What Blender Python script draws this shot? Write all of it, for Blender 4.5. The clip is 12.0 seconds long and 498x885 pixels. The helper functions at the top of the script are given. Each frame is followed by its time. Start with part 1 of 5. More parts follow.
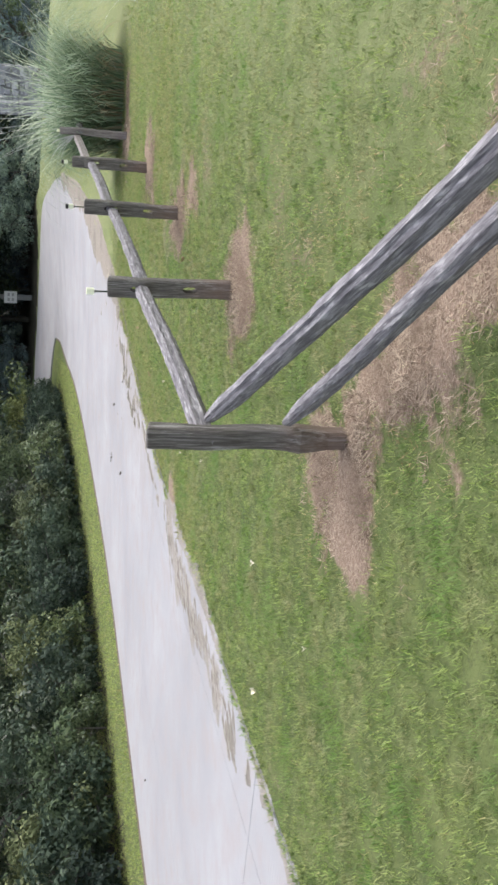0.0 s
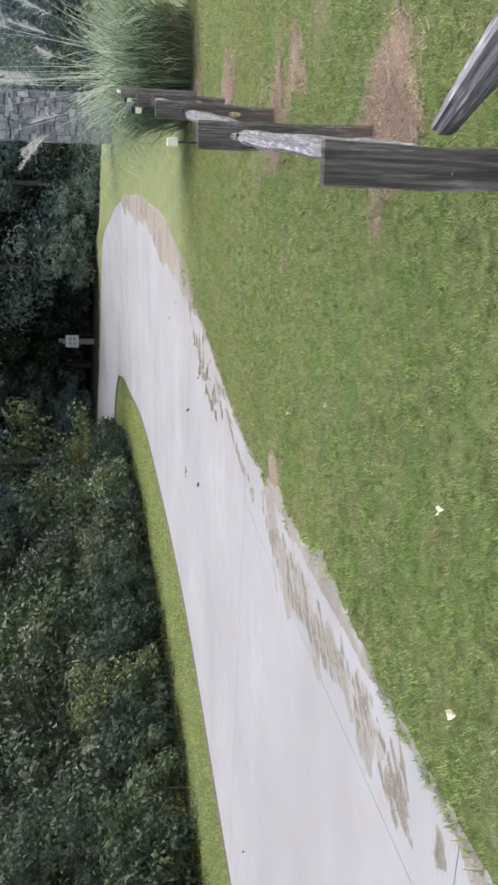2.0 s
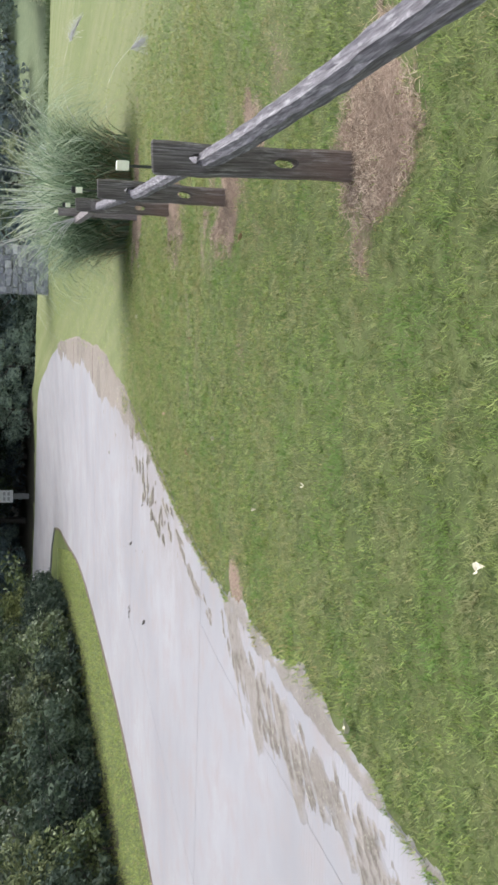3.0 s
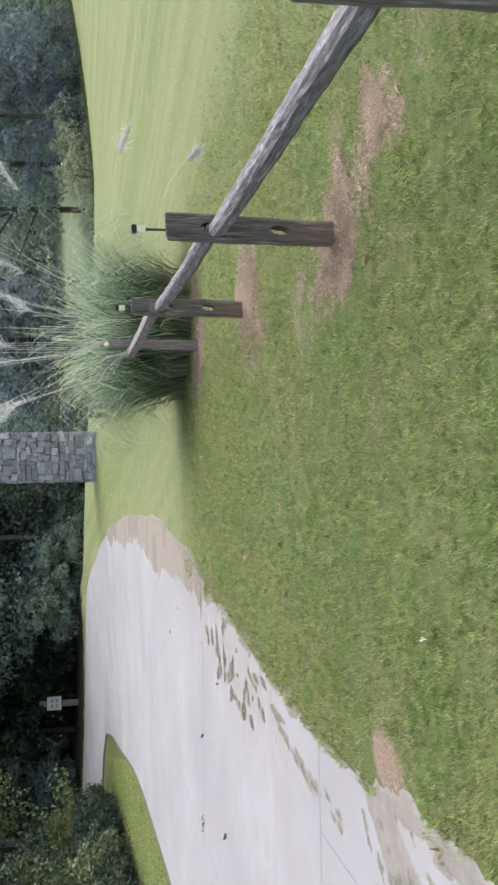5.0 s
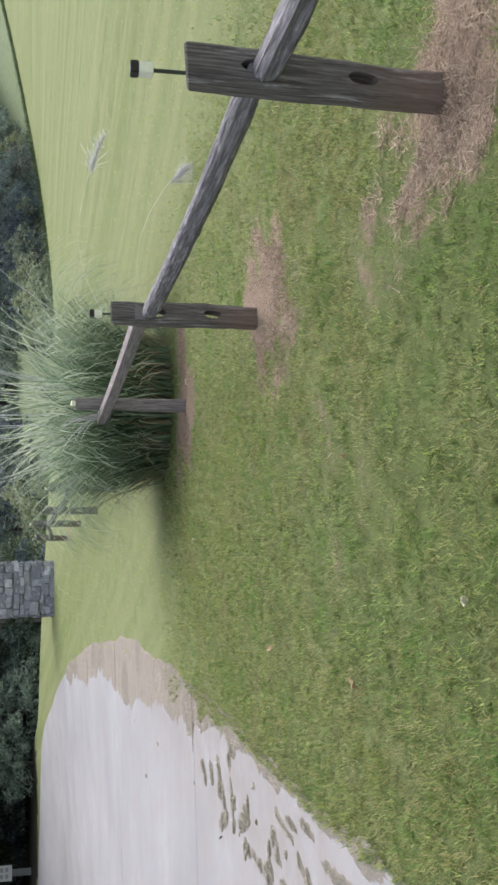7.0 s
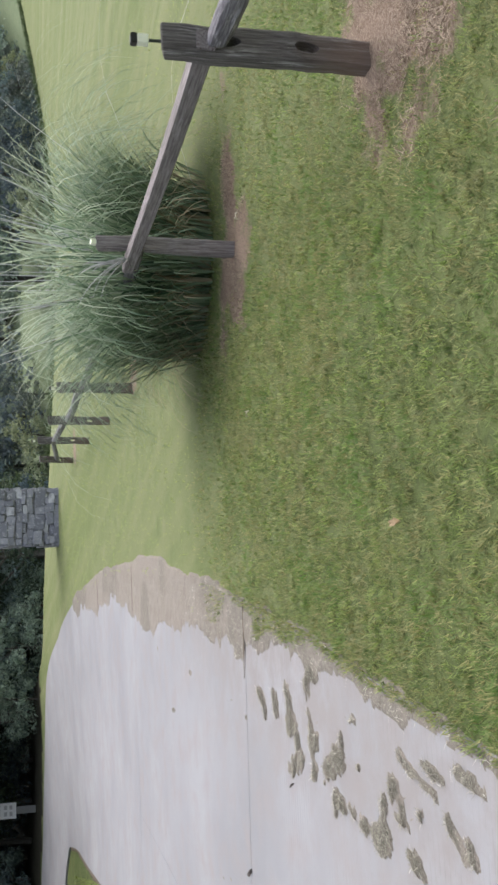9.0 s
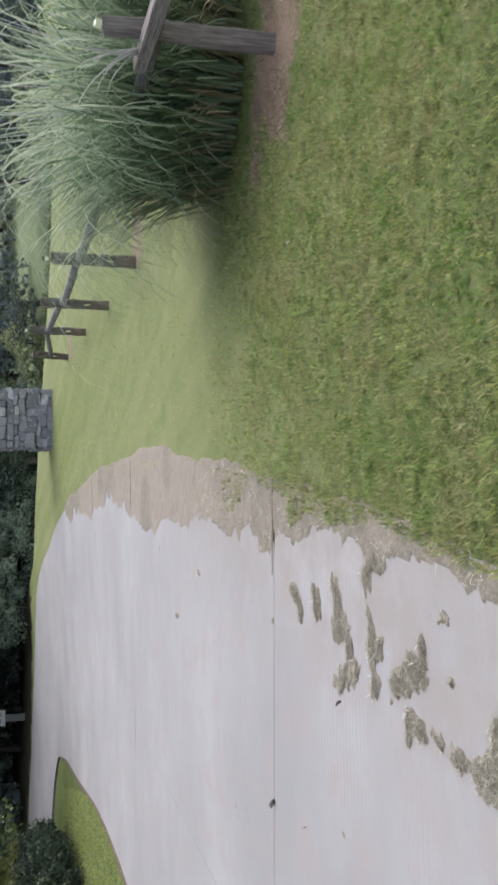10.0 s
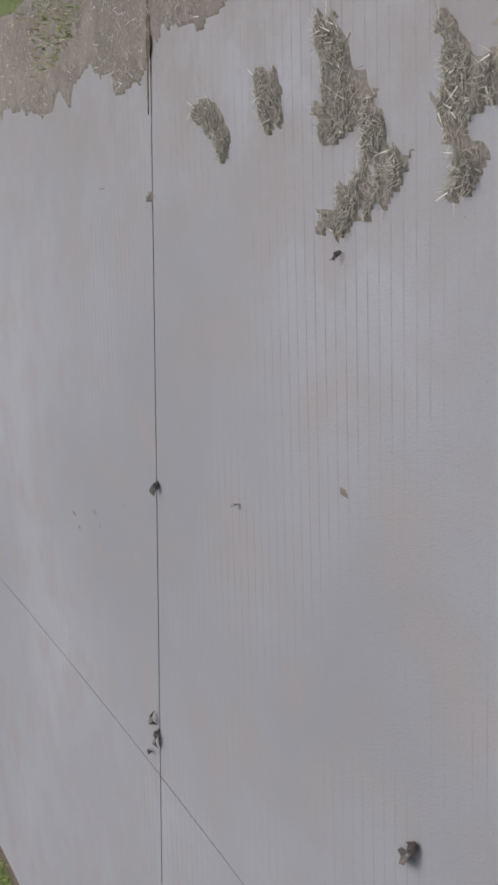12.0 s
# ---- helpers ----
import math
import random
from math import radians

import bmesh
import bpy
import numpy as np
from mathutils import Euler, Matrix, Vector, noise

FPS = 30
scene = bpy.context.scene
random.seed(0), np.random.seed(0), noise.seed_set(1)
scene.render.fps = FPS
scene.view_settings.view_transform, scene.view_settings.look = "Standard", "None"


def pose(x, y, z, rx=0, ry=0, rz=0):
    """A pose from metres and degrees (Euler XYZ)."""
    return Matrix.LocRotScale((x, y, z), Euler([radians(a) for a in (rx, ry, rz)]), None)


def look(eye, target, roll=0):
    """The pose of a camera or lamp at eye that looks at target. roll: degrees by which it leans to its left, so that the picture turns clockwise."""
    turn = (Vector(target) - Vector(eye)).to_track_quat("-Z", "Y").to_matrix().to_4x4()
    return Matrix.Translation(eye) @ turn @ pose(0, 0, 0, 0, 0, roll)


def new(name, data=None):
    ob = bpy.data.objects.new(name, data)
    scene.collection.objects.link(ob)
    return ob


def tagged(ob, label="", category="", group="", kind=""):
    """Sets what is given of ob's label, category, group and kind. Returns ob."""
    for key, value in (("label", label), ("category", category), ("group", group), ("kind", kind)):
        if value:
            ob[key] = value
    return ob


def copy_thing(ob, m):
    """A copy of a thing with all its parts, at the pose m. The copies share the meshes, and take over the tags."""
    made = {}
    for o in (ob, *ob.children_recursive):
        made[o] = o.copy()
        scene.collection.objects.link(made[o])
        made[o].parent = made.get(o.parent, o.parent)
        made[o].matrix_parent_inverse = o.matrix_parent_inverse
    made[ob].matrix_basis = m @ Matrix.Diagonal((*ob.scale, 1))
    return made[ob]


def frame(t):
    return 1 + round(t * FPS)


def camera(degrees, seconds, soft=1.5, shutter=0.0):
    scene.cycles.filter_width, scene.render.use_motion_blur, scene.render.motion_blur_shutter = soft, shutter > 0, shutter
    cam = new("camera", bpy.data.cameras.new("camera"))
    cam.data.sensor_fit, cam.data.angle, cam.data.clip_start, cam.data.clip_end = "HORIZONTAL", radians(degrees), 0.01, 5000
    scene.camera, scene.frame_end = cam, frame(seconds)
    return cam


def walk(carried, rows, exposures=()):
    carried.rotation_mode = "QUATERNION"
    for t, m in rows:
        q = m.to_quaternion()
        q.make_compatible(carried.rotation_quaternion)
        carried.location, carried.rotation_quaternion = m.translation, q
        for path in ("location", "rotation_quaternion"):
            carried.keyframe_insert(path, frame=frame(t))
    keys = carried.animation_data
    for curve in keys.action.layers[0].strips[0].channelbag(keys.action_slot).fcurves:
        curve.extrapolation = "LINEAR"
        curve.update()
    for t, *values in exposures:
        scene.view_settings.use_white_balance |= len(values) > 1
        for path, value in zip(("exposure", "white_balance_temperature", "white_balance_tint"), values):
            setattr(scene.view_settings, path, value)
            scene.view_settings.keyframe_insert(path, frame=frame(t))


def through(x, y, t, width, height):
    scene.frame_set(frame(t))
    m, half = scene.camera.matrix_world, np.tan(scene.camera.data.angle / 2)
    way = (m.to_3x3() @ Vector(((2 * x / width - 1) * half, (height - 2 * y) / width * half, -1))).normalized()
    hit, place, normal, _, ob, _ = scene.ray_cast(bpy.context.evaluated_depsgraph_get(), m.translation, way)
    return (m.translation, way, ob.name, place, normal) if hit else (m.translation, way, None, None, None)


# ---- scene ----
EXPOSURES = [(0.0, 0.76), (2.5, 0.66), (5.0, 0.67), (6.5, 0.53), (8.5, 0.5), (9.5, 0.39), (10.5, 0.38), (11.0, 0.15), (11.5, -0.09), (12.0, -0.32)]
cam = camera(28.2, 12.0, soft=2.7, shutter=0.12)
PATH = [
    (0, (1.076, 1.246, 1.509), (0.819, 3.181, 1.074), -89.5),
    (0.5, (0.761, 1.873, 1.505), (0.559, 3.822, 1.105), -90.3),
    (1, (0.536, 2.408, 1.525), (0.476, 4.379, 1.192), -89.8),
    (1.5, (0.246, 3.026, 1.502), (0.088, 4.994, 1.183), -90.0),
    (2, (0.023, 3.544, 1.491), (-0.123, 5.514, 1.179), -90.5),
    (2.5, (-0.149, 4.009, 1.491), (-0.264, 5.973, 1.13), -91.7),
    (2.7, (-0.271, 4.183, 1.488), (-0.268, 6.143, 1.093), -91.1),
    (4.3, (-0.616, 5.927, 1.518), (-0.164, 7.82, 1.058), -91.0),
    (4.5, (-0.634, 6.102, 1.48), (-0.146, 7.996, 1.06), -90.7),
    (5, (-0.646, 6.738, 1.495), (-0.077, 8.623, 1.144), -90.7),
    (5.5, (-0.568, 7.371, 1.513), (0.126, 9.219, 1.191), -91.4),
    (6, (-0.568, 8.056, 1.478), (0.34, 9.8, 1.11), -89.9),
    (6.5, (-0.584, 8.555, 1.499), (0.257, 10.32, 1.075), -89.8),
    (6.7, (-0.575, 8.802, 1.502), (0.256, 10.568, 1.064), -90.1),
    (8.3, (-0.523, 10.386, 1.534), (0.365, 12.13, 1.12), -88.9),
    (8.5, (-0.471, 10.692, 1.529), (0.387, 12.453, 1.123), -88.4),
    (9, (-0.348, 11.19, 1.568), (0.386, 12.999, 1.133), -90.4),
    (9.5, (-0.243, 11.954, 1.533), (0.499, 13.744, 1.038), -88.7),
    (10, (-0.262, 12.65, 1.504), (0.323, 14.51, 1.059), -89.7),
    (10.5, (-0.358, 13.312, 1.542), (0.023, 15.228, 1.116), -91.0),
    (11, (-0.457, 14.032, 1.528), (-0.286, 15.943, 0.964), -92.9),
    (11.5, (-0.596, 14.641, 1.422), (-0.585, 16.46, 0.592), -96.9),
    (12, (-0.663, 15.233, 1.383), (-0.56, 17.021, 0.493), -95.5),
]
walk(cam, [(t, look(eye, target, roll)) for t, eye, target, roll in PATH], EXPOSURES)

# ---- light ----
world = bpy.data.worlds.new("overcast_sky")
scene.world = world
world.use_nodes = True
sky = world.node_tree.nodes.new("ShaderNodeTexSky")
sky.sky_type, sky.sun_disc = "NISHITA", False
sky.sun_elevation, sky.sun_rotation = radians(64), radians(60)
sky.air_density, sky.dust_density, sky.ozone_density = 1.0, 4.0, 1.0
# a thin overcast: the sky's blue mostly washed out
veil = world.node_tree.nodes.new("ShaderNodeHueSaturation")
veil.inputs["Saturation"].default_value = 0.45
world.node_tree.links.new(sky.outputs[0], veil.inputs["Color"])
world.node_tree.links.new(veil.outputs[0], world.node_tree.nodes["Background"].inputs[0])
world.node_tree.nodes["Background"].inputs[1].default_value = 0.225
sun = new("sun", bpy.data.lights.new("sun", "SUN"))
sun.data.energy, sun.data.angle, sun.data.color = 0.56, radians(60), (1.0, 0.96, 0.9)
# compass bearing of the hazy sun: ahead of the walk and to its right
SUN_EL, SUN_AZ = radians(64), radians(60)
sun.matrix_world = look((0, 0, 0), (-math.sin(SUN_AZ) * math.cos(SUN_EL), -math.cos(SUN_AZ) * math.cos(SUN_EL), -math.sin(SUN_EL)))
sun.location = (0, 0, 30)


# ---- small tools ----
def vnoise(x, y, scale, seed=0):
    """Smooth value noise, 0 to 1, on arrays of metres."""
    x, y = np.asarray(x, float) / scale + 137.3 * seed, np.asarray(y, float) / scale + 71.7 * seed
    i, j = np.floor(x).astype(np.int64), np.floor(y).astype(np.int64)
    u, v = x - i, y - j
    u, v = u * u * (3 - 2 * u), v * v * (3 - 2 * v)

    def h(a, b):
        n = np.asarray(a, np.int64).astype(np.uint64) * np.uint64(0x9E3779B97F4A7C15) + np.asarray(b, np.int64).astype(np.uint64) * np.uint64(0xC2B2AE3D27D4EB4F) + np.uint64(seed * 7919 + 17)
        n = (n ^ (n >> np.uint64(31))) * np.uint64(0xBF58476D1CE4E5B9)
        n = (n ^ (n >> np.uint64(29))) * np.uint64(0x94D049BB133111EB)
        return ((n >> np.uint64(40)) & np.uint64(0xFFFF)).astype(float) / 65535.0
    return (h(i, j) * (1 - u) + h(i + 1, j) * u) * (1 - v) + (h(i, j + 1) * (1 - u) + h(i + 1, j + 1) * u) * v


def smooth(a, b, x):
    t = np.clip((np.asarray(x, float) - a) / (b - a), 0, 1)
    return t * t * (3 - 2 * t)


def height(x, y):
    """The lie of the land: level by the fence, a gentle rise ahead, a meadow hill to the right."""
    x, y = np.asarray(x, float), np.asarray(y, float)
    s = np.log1p(np.exp((np.clip(y, -60, 60) - 20) / 1.5)) * 1.5
    s = 27 - np.log1p(np.exp((27 - s) / 2.0)) * 2.0
    k = np.interp(x, [0, 7, 8.5, 10, 18, 26], [0, 6.8, 7.6, 7.4, 2.0, -1.5])
    rise = np.minimum(90, 4.0 * np.log1p(np.exp((np.clip(x, -100, 120) - 30.0) / 4.0)))
    h = s * (0.012 + 0.0035 * k)
    h = h + (0.078 * rise + 0.0004 * rise ** 2) * smooth(5, 46, y)
    # the drive climbs into the wood; past the meadow's edge the land dips, then rises to a far slope
    h = h + (0.043 + 0.03 * (1 - smooth(-1, 5, x))) * np.clip(y - 42, 0, 45) * (1 - smooth(5, 10, x))
    edge = np.interp(x, [6, 22.7, 52, 120], [47.5, 49, 61, 90])
    h = h - 1.3 * smooth(0, 4, y - edge) * smooth(6, 10, x)
    far = np.hypot(x, y)
    return h + 0.05 * np.clip(far - 72 - 0.7 * np.clip(x - 25, 0, 60), 0, 170) * smooth(0.15, 0.4, np.arctan2(x, np.maximum(y, 1)))


def mesh_of(name, verts, faces, attrs=()):
    """A mesh from arrays: faces is an n x 3 or n x 4 array."""
    me = bpy.data.meshes.new(name)
    verts, faces = np.asarray(verts, np.float32), np.asarray(faces, np.int32)
    n, k = faces.shape
    me.vertices.add(len(verts))
    me.vertices.foreach_set("co", verts.ravel())
    me.loops.add(n * k)
    me.loops.foreach_set("vertex_index", faces.ravel())
    me.polygons.add(n)
    me.polygons.foreach_set("loop_start", np.arange(0, n * k, k, dtype=np.int32))
    me.update(calc_edges=True)
    for key, values in attrs:
        me.attributes.new(key, "FLOAT", "POINT").data.foreach_set("value", np.asarray(values, np.float32))
    return me


def put(name, me, material, parent=None, label="", flat=True):
    ob = new(name, me)
    if not me.materials:
        me.materials.append(material)
    me.polygons.foreach_set("use_smooth", [not flat] * len(me.polygons))
    ob.parent = parent
    if label:
        tagged(ob, label)
    return ob


def part(name, bm, material, parent, label="", flat=True):
    me = bpy.data.meshes.new(name)
    bmesh.ops.recalc_face_normals(bm, faces=bm.faces)
    bm.to_mesh(me)
    bm.free()
    return put(name, me, material, parent, label, flat)


def thing(name, m, label, category, group="", kind=""):
    ob = new(name)
    ob.empty_display_size = 0.2
    ob.matrix_basis = m
    return tagged(ob, label, category, group, kind)


def grid_faces(nu, nv):
    a = np.arange(nu * nv).reshape(nu, nv)
    return np.stack([a[:-1, :-1], a[1:, :-1], a[1:, 1:], a[:-1, 1:]], -1).reshape(-1, 4)


def box(bm, x0, x1, y0, y1, z0, z1, bevel=0.0, cut=1):
    made = bmesh.ops.create_cube(bm, size=1)["verts"]
    for v in made:
        v.co = Vector(((x0, x1)[v.co.x > 0], (y0, y1)[v.co.y > 0], (z0, z1)[v.co.z > 0]))
    if bevel:
        edges = list({e for v in made for e in v.link_edges})
        bmesh.ops.bevel(bm, geom=edges, offset=bevel, segments=cut, affect="EDGES", clamp_overlap=True)


def tube(bm, rings):
    """Closed skin over rings of equally many points."""
    loops = [[bm.verts.new(p) for p in ring] for ring in rings]
    for a, b in zip(loops, loops[1:]):
        for i in range(len(a)):
            bm.faces.new((a[i - 1], a[i], b[i], b[i - 1]))
    bm.faces.new(loops[0][::-1])
    bm.faces.new(loops[-1])


# ---- materials ----
def shader(name):
    m = bpy.data.materials.new(name)
    m.use_nodes = True
    t = m.node_tree
    return m, t, t.nodes, t.links, t.nodes["Principled BSDF"]


def node(t, kind, **values):
    n = t.nodes.new(kind)
    for key, value in values.items():
        n.inputs[key.replace("_", " ")].default_value = value
    return n


def place(t, stretch=(1, 1, 1), turn=0.0, local=False):
    m = t.nodes.new("ShaderNodeMapping")
    m.inputs["Scale"].default_value = stretch
    m.inputs["Rotation"].default_value = (0, 0, turn)
    if local:
        t.links.new(t.nodes.new("ShaderNodeTexCoord").outputs["Object"], m.inputs[0])
    else:
        t.links.new(t.nodes.new("ShaderNodeNewGeometry").outputs["Position"], m.inputs[0])
    return m.outputs[0]


def noise_of(t, where, scale, detail=4.0, rough=0.6):
    n = node(t, "ShaderNodeTexNoise", Scale=scale, Detail=detail, Roughness=rough)
    t.links.new(where, n.inputs["Vector"])
    return n.outputs["Fac"]


def ramp(t, fac, stops):
    r = t.nodes.new("ShaderNodeValToRGB")
    e = r.color_ramp.elements
    while len(e) < len(stops):
        e.new(0.5)
    for el, (p, c) in zip(e, stops):
        el.position, el.color = p, (*c, 1)
    t.links.new(fac, r.inputs[0])
    return r.outputs[0]


def mix(t, fac, a, b, how="MIX"):
    n = t.nodes.new("ShaderNodeMix")
    n.data_type, n.blend_type = "RGBA", how
    for value, socket in ((fac, n.inputs[0]), (a, n.inputs[6]), (b, n.inputs[7])):
        if isinstance(value, (int, float)):
            socket.default_value = value
        elif isinstance(value, tuple):
            socket.default_value = (*value, 1)
        else:
            t.links.new(value, socket)
    return n.outputs[2]


def math_of(t, how, a, b):
    n = t.nodes.new("ShaderNodeMath")
    n.operation = how
    for value, socket in ((a, n.inputs[0]), (b, n.inputs[1])):
        if isinstance(value, (int, float)):
            socket.default_value = value
        else:
            t.links.new(value, socket)
    return n.outputs[0]


def bump(t, bsdf, fac, strength, depth):
    b = node(t, "ShaderNodeBump", Strength=strength, Distance=depth)
    t.links.new(fac, b.inputs["Height"])
    t.links.new(b.outputs[0], bsdf.inputs["Normal"])


def plain(name, colour, rough=0.6, metal=0.0, spread=0.2, scale=60.0):
    """A small thing's surface: one colour with fine unevenness."""
    m, t, nodes, links, bsdf = shader(name)
    n = noise_of(t, place(t), scale)
    dark = tuple(c * (1 - spread) for c in colour)
    light = tuple(min(1, c * (1 + spread)) for c in colour)
    links.new(ramp(t, n, [(0.3, dark), (0.7, light)]), bsdf.inputs["Base Color"])
    bsdf.inputs["Roughness"].default_value, bsdf.inputs["Metallic"].default_value = rough, metal
    bump(t, bsdf, n, 0.2, 0.002)
    return m


def leafy(name, dark, light, tint, through=0.3, rough=0.55, patch=1.2, gloss=0.1, worn=None, lush=None, tuft_shadow=None, own=0.0):
    """Leaves and blades: each one its own shade, in drifts."""
    m, t, nodes, links, bsdf = shader(name)
    isle = t.nodes.new("ShaderNodeNewGeometry").outputs["Random Per Island"]
    big = noise_of(t, place(t), patch, 3.0)
    col = mix(t, ramp(t, isle, [(0.1, (0, 0, 0)), (0.9, (1, 1, 1))]), dark, light)
    col = mix(t, ramp(t, big, [(0.42, (0, 0, 0)), (0.66, (0.75, 0.75, 0.75))]), col, tint)
    if own:
        # each plant its own tone
        rnd = t.nodes.new("ShaderNodeObjectInfo").outputs["Random"]
        col = mix(t, 1.0, col, ramp(t, rnd, [(0.0, (1 - own, 1 - own, 1 - 0.7 * own)), (0.6, (1, 1, 1)), (1.0, (1 + 1.2 * own, 1 + own, 1 + 0.3 * own))]), "MULTIPLY")
    if worn:
        # drier spots a hand or two wide
        col = mix(t, ramp(t, noise_of(t, place(t), 3.2, 5.0, 0.65), [(0.45, (0, 0, 0)), (0.62, (0.72, 0.72, 0.72))]), col, worn)
    if tuft_shadow:
        # shadowed thatch between blades, painted as dark spots a few centimetres wide
        col = mix(t, ramp(t, noise_of(t, place(t), 14.0, 4.0, 0.7), [(0.4, (0.85, 0.85, 0.85)), (0.53, (0, 0, 0))]), col, tuft_shadow)
    if lush:
        # richer green where the soil is deeper
        col = mix(t, ramp(t, noise_of(t, place(t), 1.7, 4.0, 0.6), [(0.5, (0, 0, 0)), (0.64, (0.6, 0.6, 0.6))]), col, lush)
    links.new(col, bsdf.inputs["Base Color"])
    bsdf.inputs["Roughness"].default_value = rough
    bsdf.inputs["Specular IOR Level"].default_value = gloss
    tr = t.nodes.new("ShaderNodeBsdfTranslucent")
    links.new(col, tr.inputs[0])
    ms = node(t, "ShaderNodeMixShader", Fac=through)
    links.new(bsdf.outputs[0], ms.inputs[1])
    links.new(tr.outputs[0], ms.inputs[2])
    links.new(ms.outputs[0], nodes["Material Output"].inputs[0])
    return m


def lawn_surface():
    m, t, nodes, links, bsdf = shader("lawn")
    at = place(t)
    big, mid, fine = noise_of(t, at, 0.35, 3.0), noise_of(t, at, 2.2, 4.0), noise_of(t, at, 70.0, 5.0)
    col = ramp(t, mid, [(0.3, (0.084, 0.114, 0.036)), (0.55, (0.126, 0.156, 0.054)), (0.75, (0.175, 0.195, 0.078))])
    md = t.nodes.new("ShaderNodeAttribute")
    md.attribute_name = "meadow"
    col = mix(t, md.outputs["Fac"], col, ramp(t, mid, [(0.3, (0.162, 0.198, 0.077)), (0.55, (0.204, 0.235, 0.102)), (0.75, (0.25, 0.266, 0.142))]))
    col = mix(t, ramp(t, big, [(0.45, (0, 0, 0)), (0.7, (0.4, 0.4, 0.4))]), col, (0.21, 0.245, 0.095))
    # uneven mowing streaks running out across the meadow
    streak = noise_of(t, place(t, (1.5, 0.07, 1.0)), 1.0, 4.0, 0.65)
    col = mix(t, math_of(t, "MULTIPLY", ramp(t, streak, [(0.42, (0, 0, 0)), (0.62, (0.75, 0.75, 0.75))]), md.outputs["Fac"]), col, (0.268, 0.284, 0.144))
    dim = noise_of(t, place(t, (0.7, 0.05, 1.0)), 1.0, 3.0, 0.6)
    col = mix(t, math_of(t, "MULTIPLY", ramp(t, dim, [(0.36, (0.55, 0.55, 0.55)), (0.5, (0, 0, 0))]), md.outputs["Fac"]), col, (0.165, 0.205, 0.07))
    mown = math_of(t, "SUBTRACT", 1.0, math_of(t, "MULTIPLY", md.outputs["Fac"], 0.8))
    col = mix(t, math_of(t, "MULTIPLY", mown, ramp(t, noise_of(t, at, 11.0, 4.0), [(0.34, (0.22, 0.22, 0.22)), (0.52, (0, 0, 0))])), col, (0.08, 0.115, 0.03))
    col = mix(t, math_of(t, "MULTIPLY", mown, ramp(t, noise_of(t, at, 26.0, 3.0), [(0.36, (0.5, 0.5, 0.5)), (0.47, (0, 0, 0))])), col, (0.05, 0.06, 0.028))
    col = mix(t, ramp(t, fine, [(0.25, (0.35, 0.35, 0.35)), (0.6, (0, 0, 0))]), col, (0.07, 0.095, 0.028))
    a = t.nodes.new("ShaderNodeAttribute")
    a.attribute_name = "bare"
    thatch = ramp(t, noise_of(t, place(t, (1, 2.5, 1), 0.7), 60.0, 5.0), [(0.3, (0.12, 0.082, 0.06)), (0.5, (0.265, 0.192, 0.145)), (0.7, (0.45, 0.36, 0.28))])
    edge = math_of(t, "ADD", a.outputs["Fac"], math_of(t, "MULTIPLY", math_of(t, "SUBTRACT", noise_of(t, at, 14.0, 5.0), 0.5), 0.8))
    col = mix(t, ramp(t, edge, [(0.35, (0, 0, 0)), (0.6, (1, 1, 1))]), col, thatch)
    # the far pasture's green is greyed and lifted to carry distance haze
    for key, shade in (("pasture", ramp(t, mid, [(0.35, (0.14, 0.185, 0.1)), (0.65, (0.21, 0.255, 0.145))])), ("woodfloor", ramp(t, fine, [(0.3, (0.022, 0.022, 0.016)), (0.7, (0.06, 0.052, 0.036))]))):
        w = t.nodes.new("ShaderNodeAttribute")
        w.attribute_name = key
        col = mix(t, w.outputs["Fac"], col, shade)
    links.new(col, bsdf.inputs["Base Color"])
    bsdf.inputs["Roughness"].default_value = 0.85
    bsdf.inputs["Specular IOR Level"].default_value = 0.2
    bump(t, bsdf, fine, 0.8, 0.03)
    return m


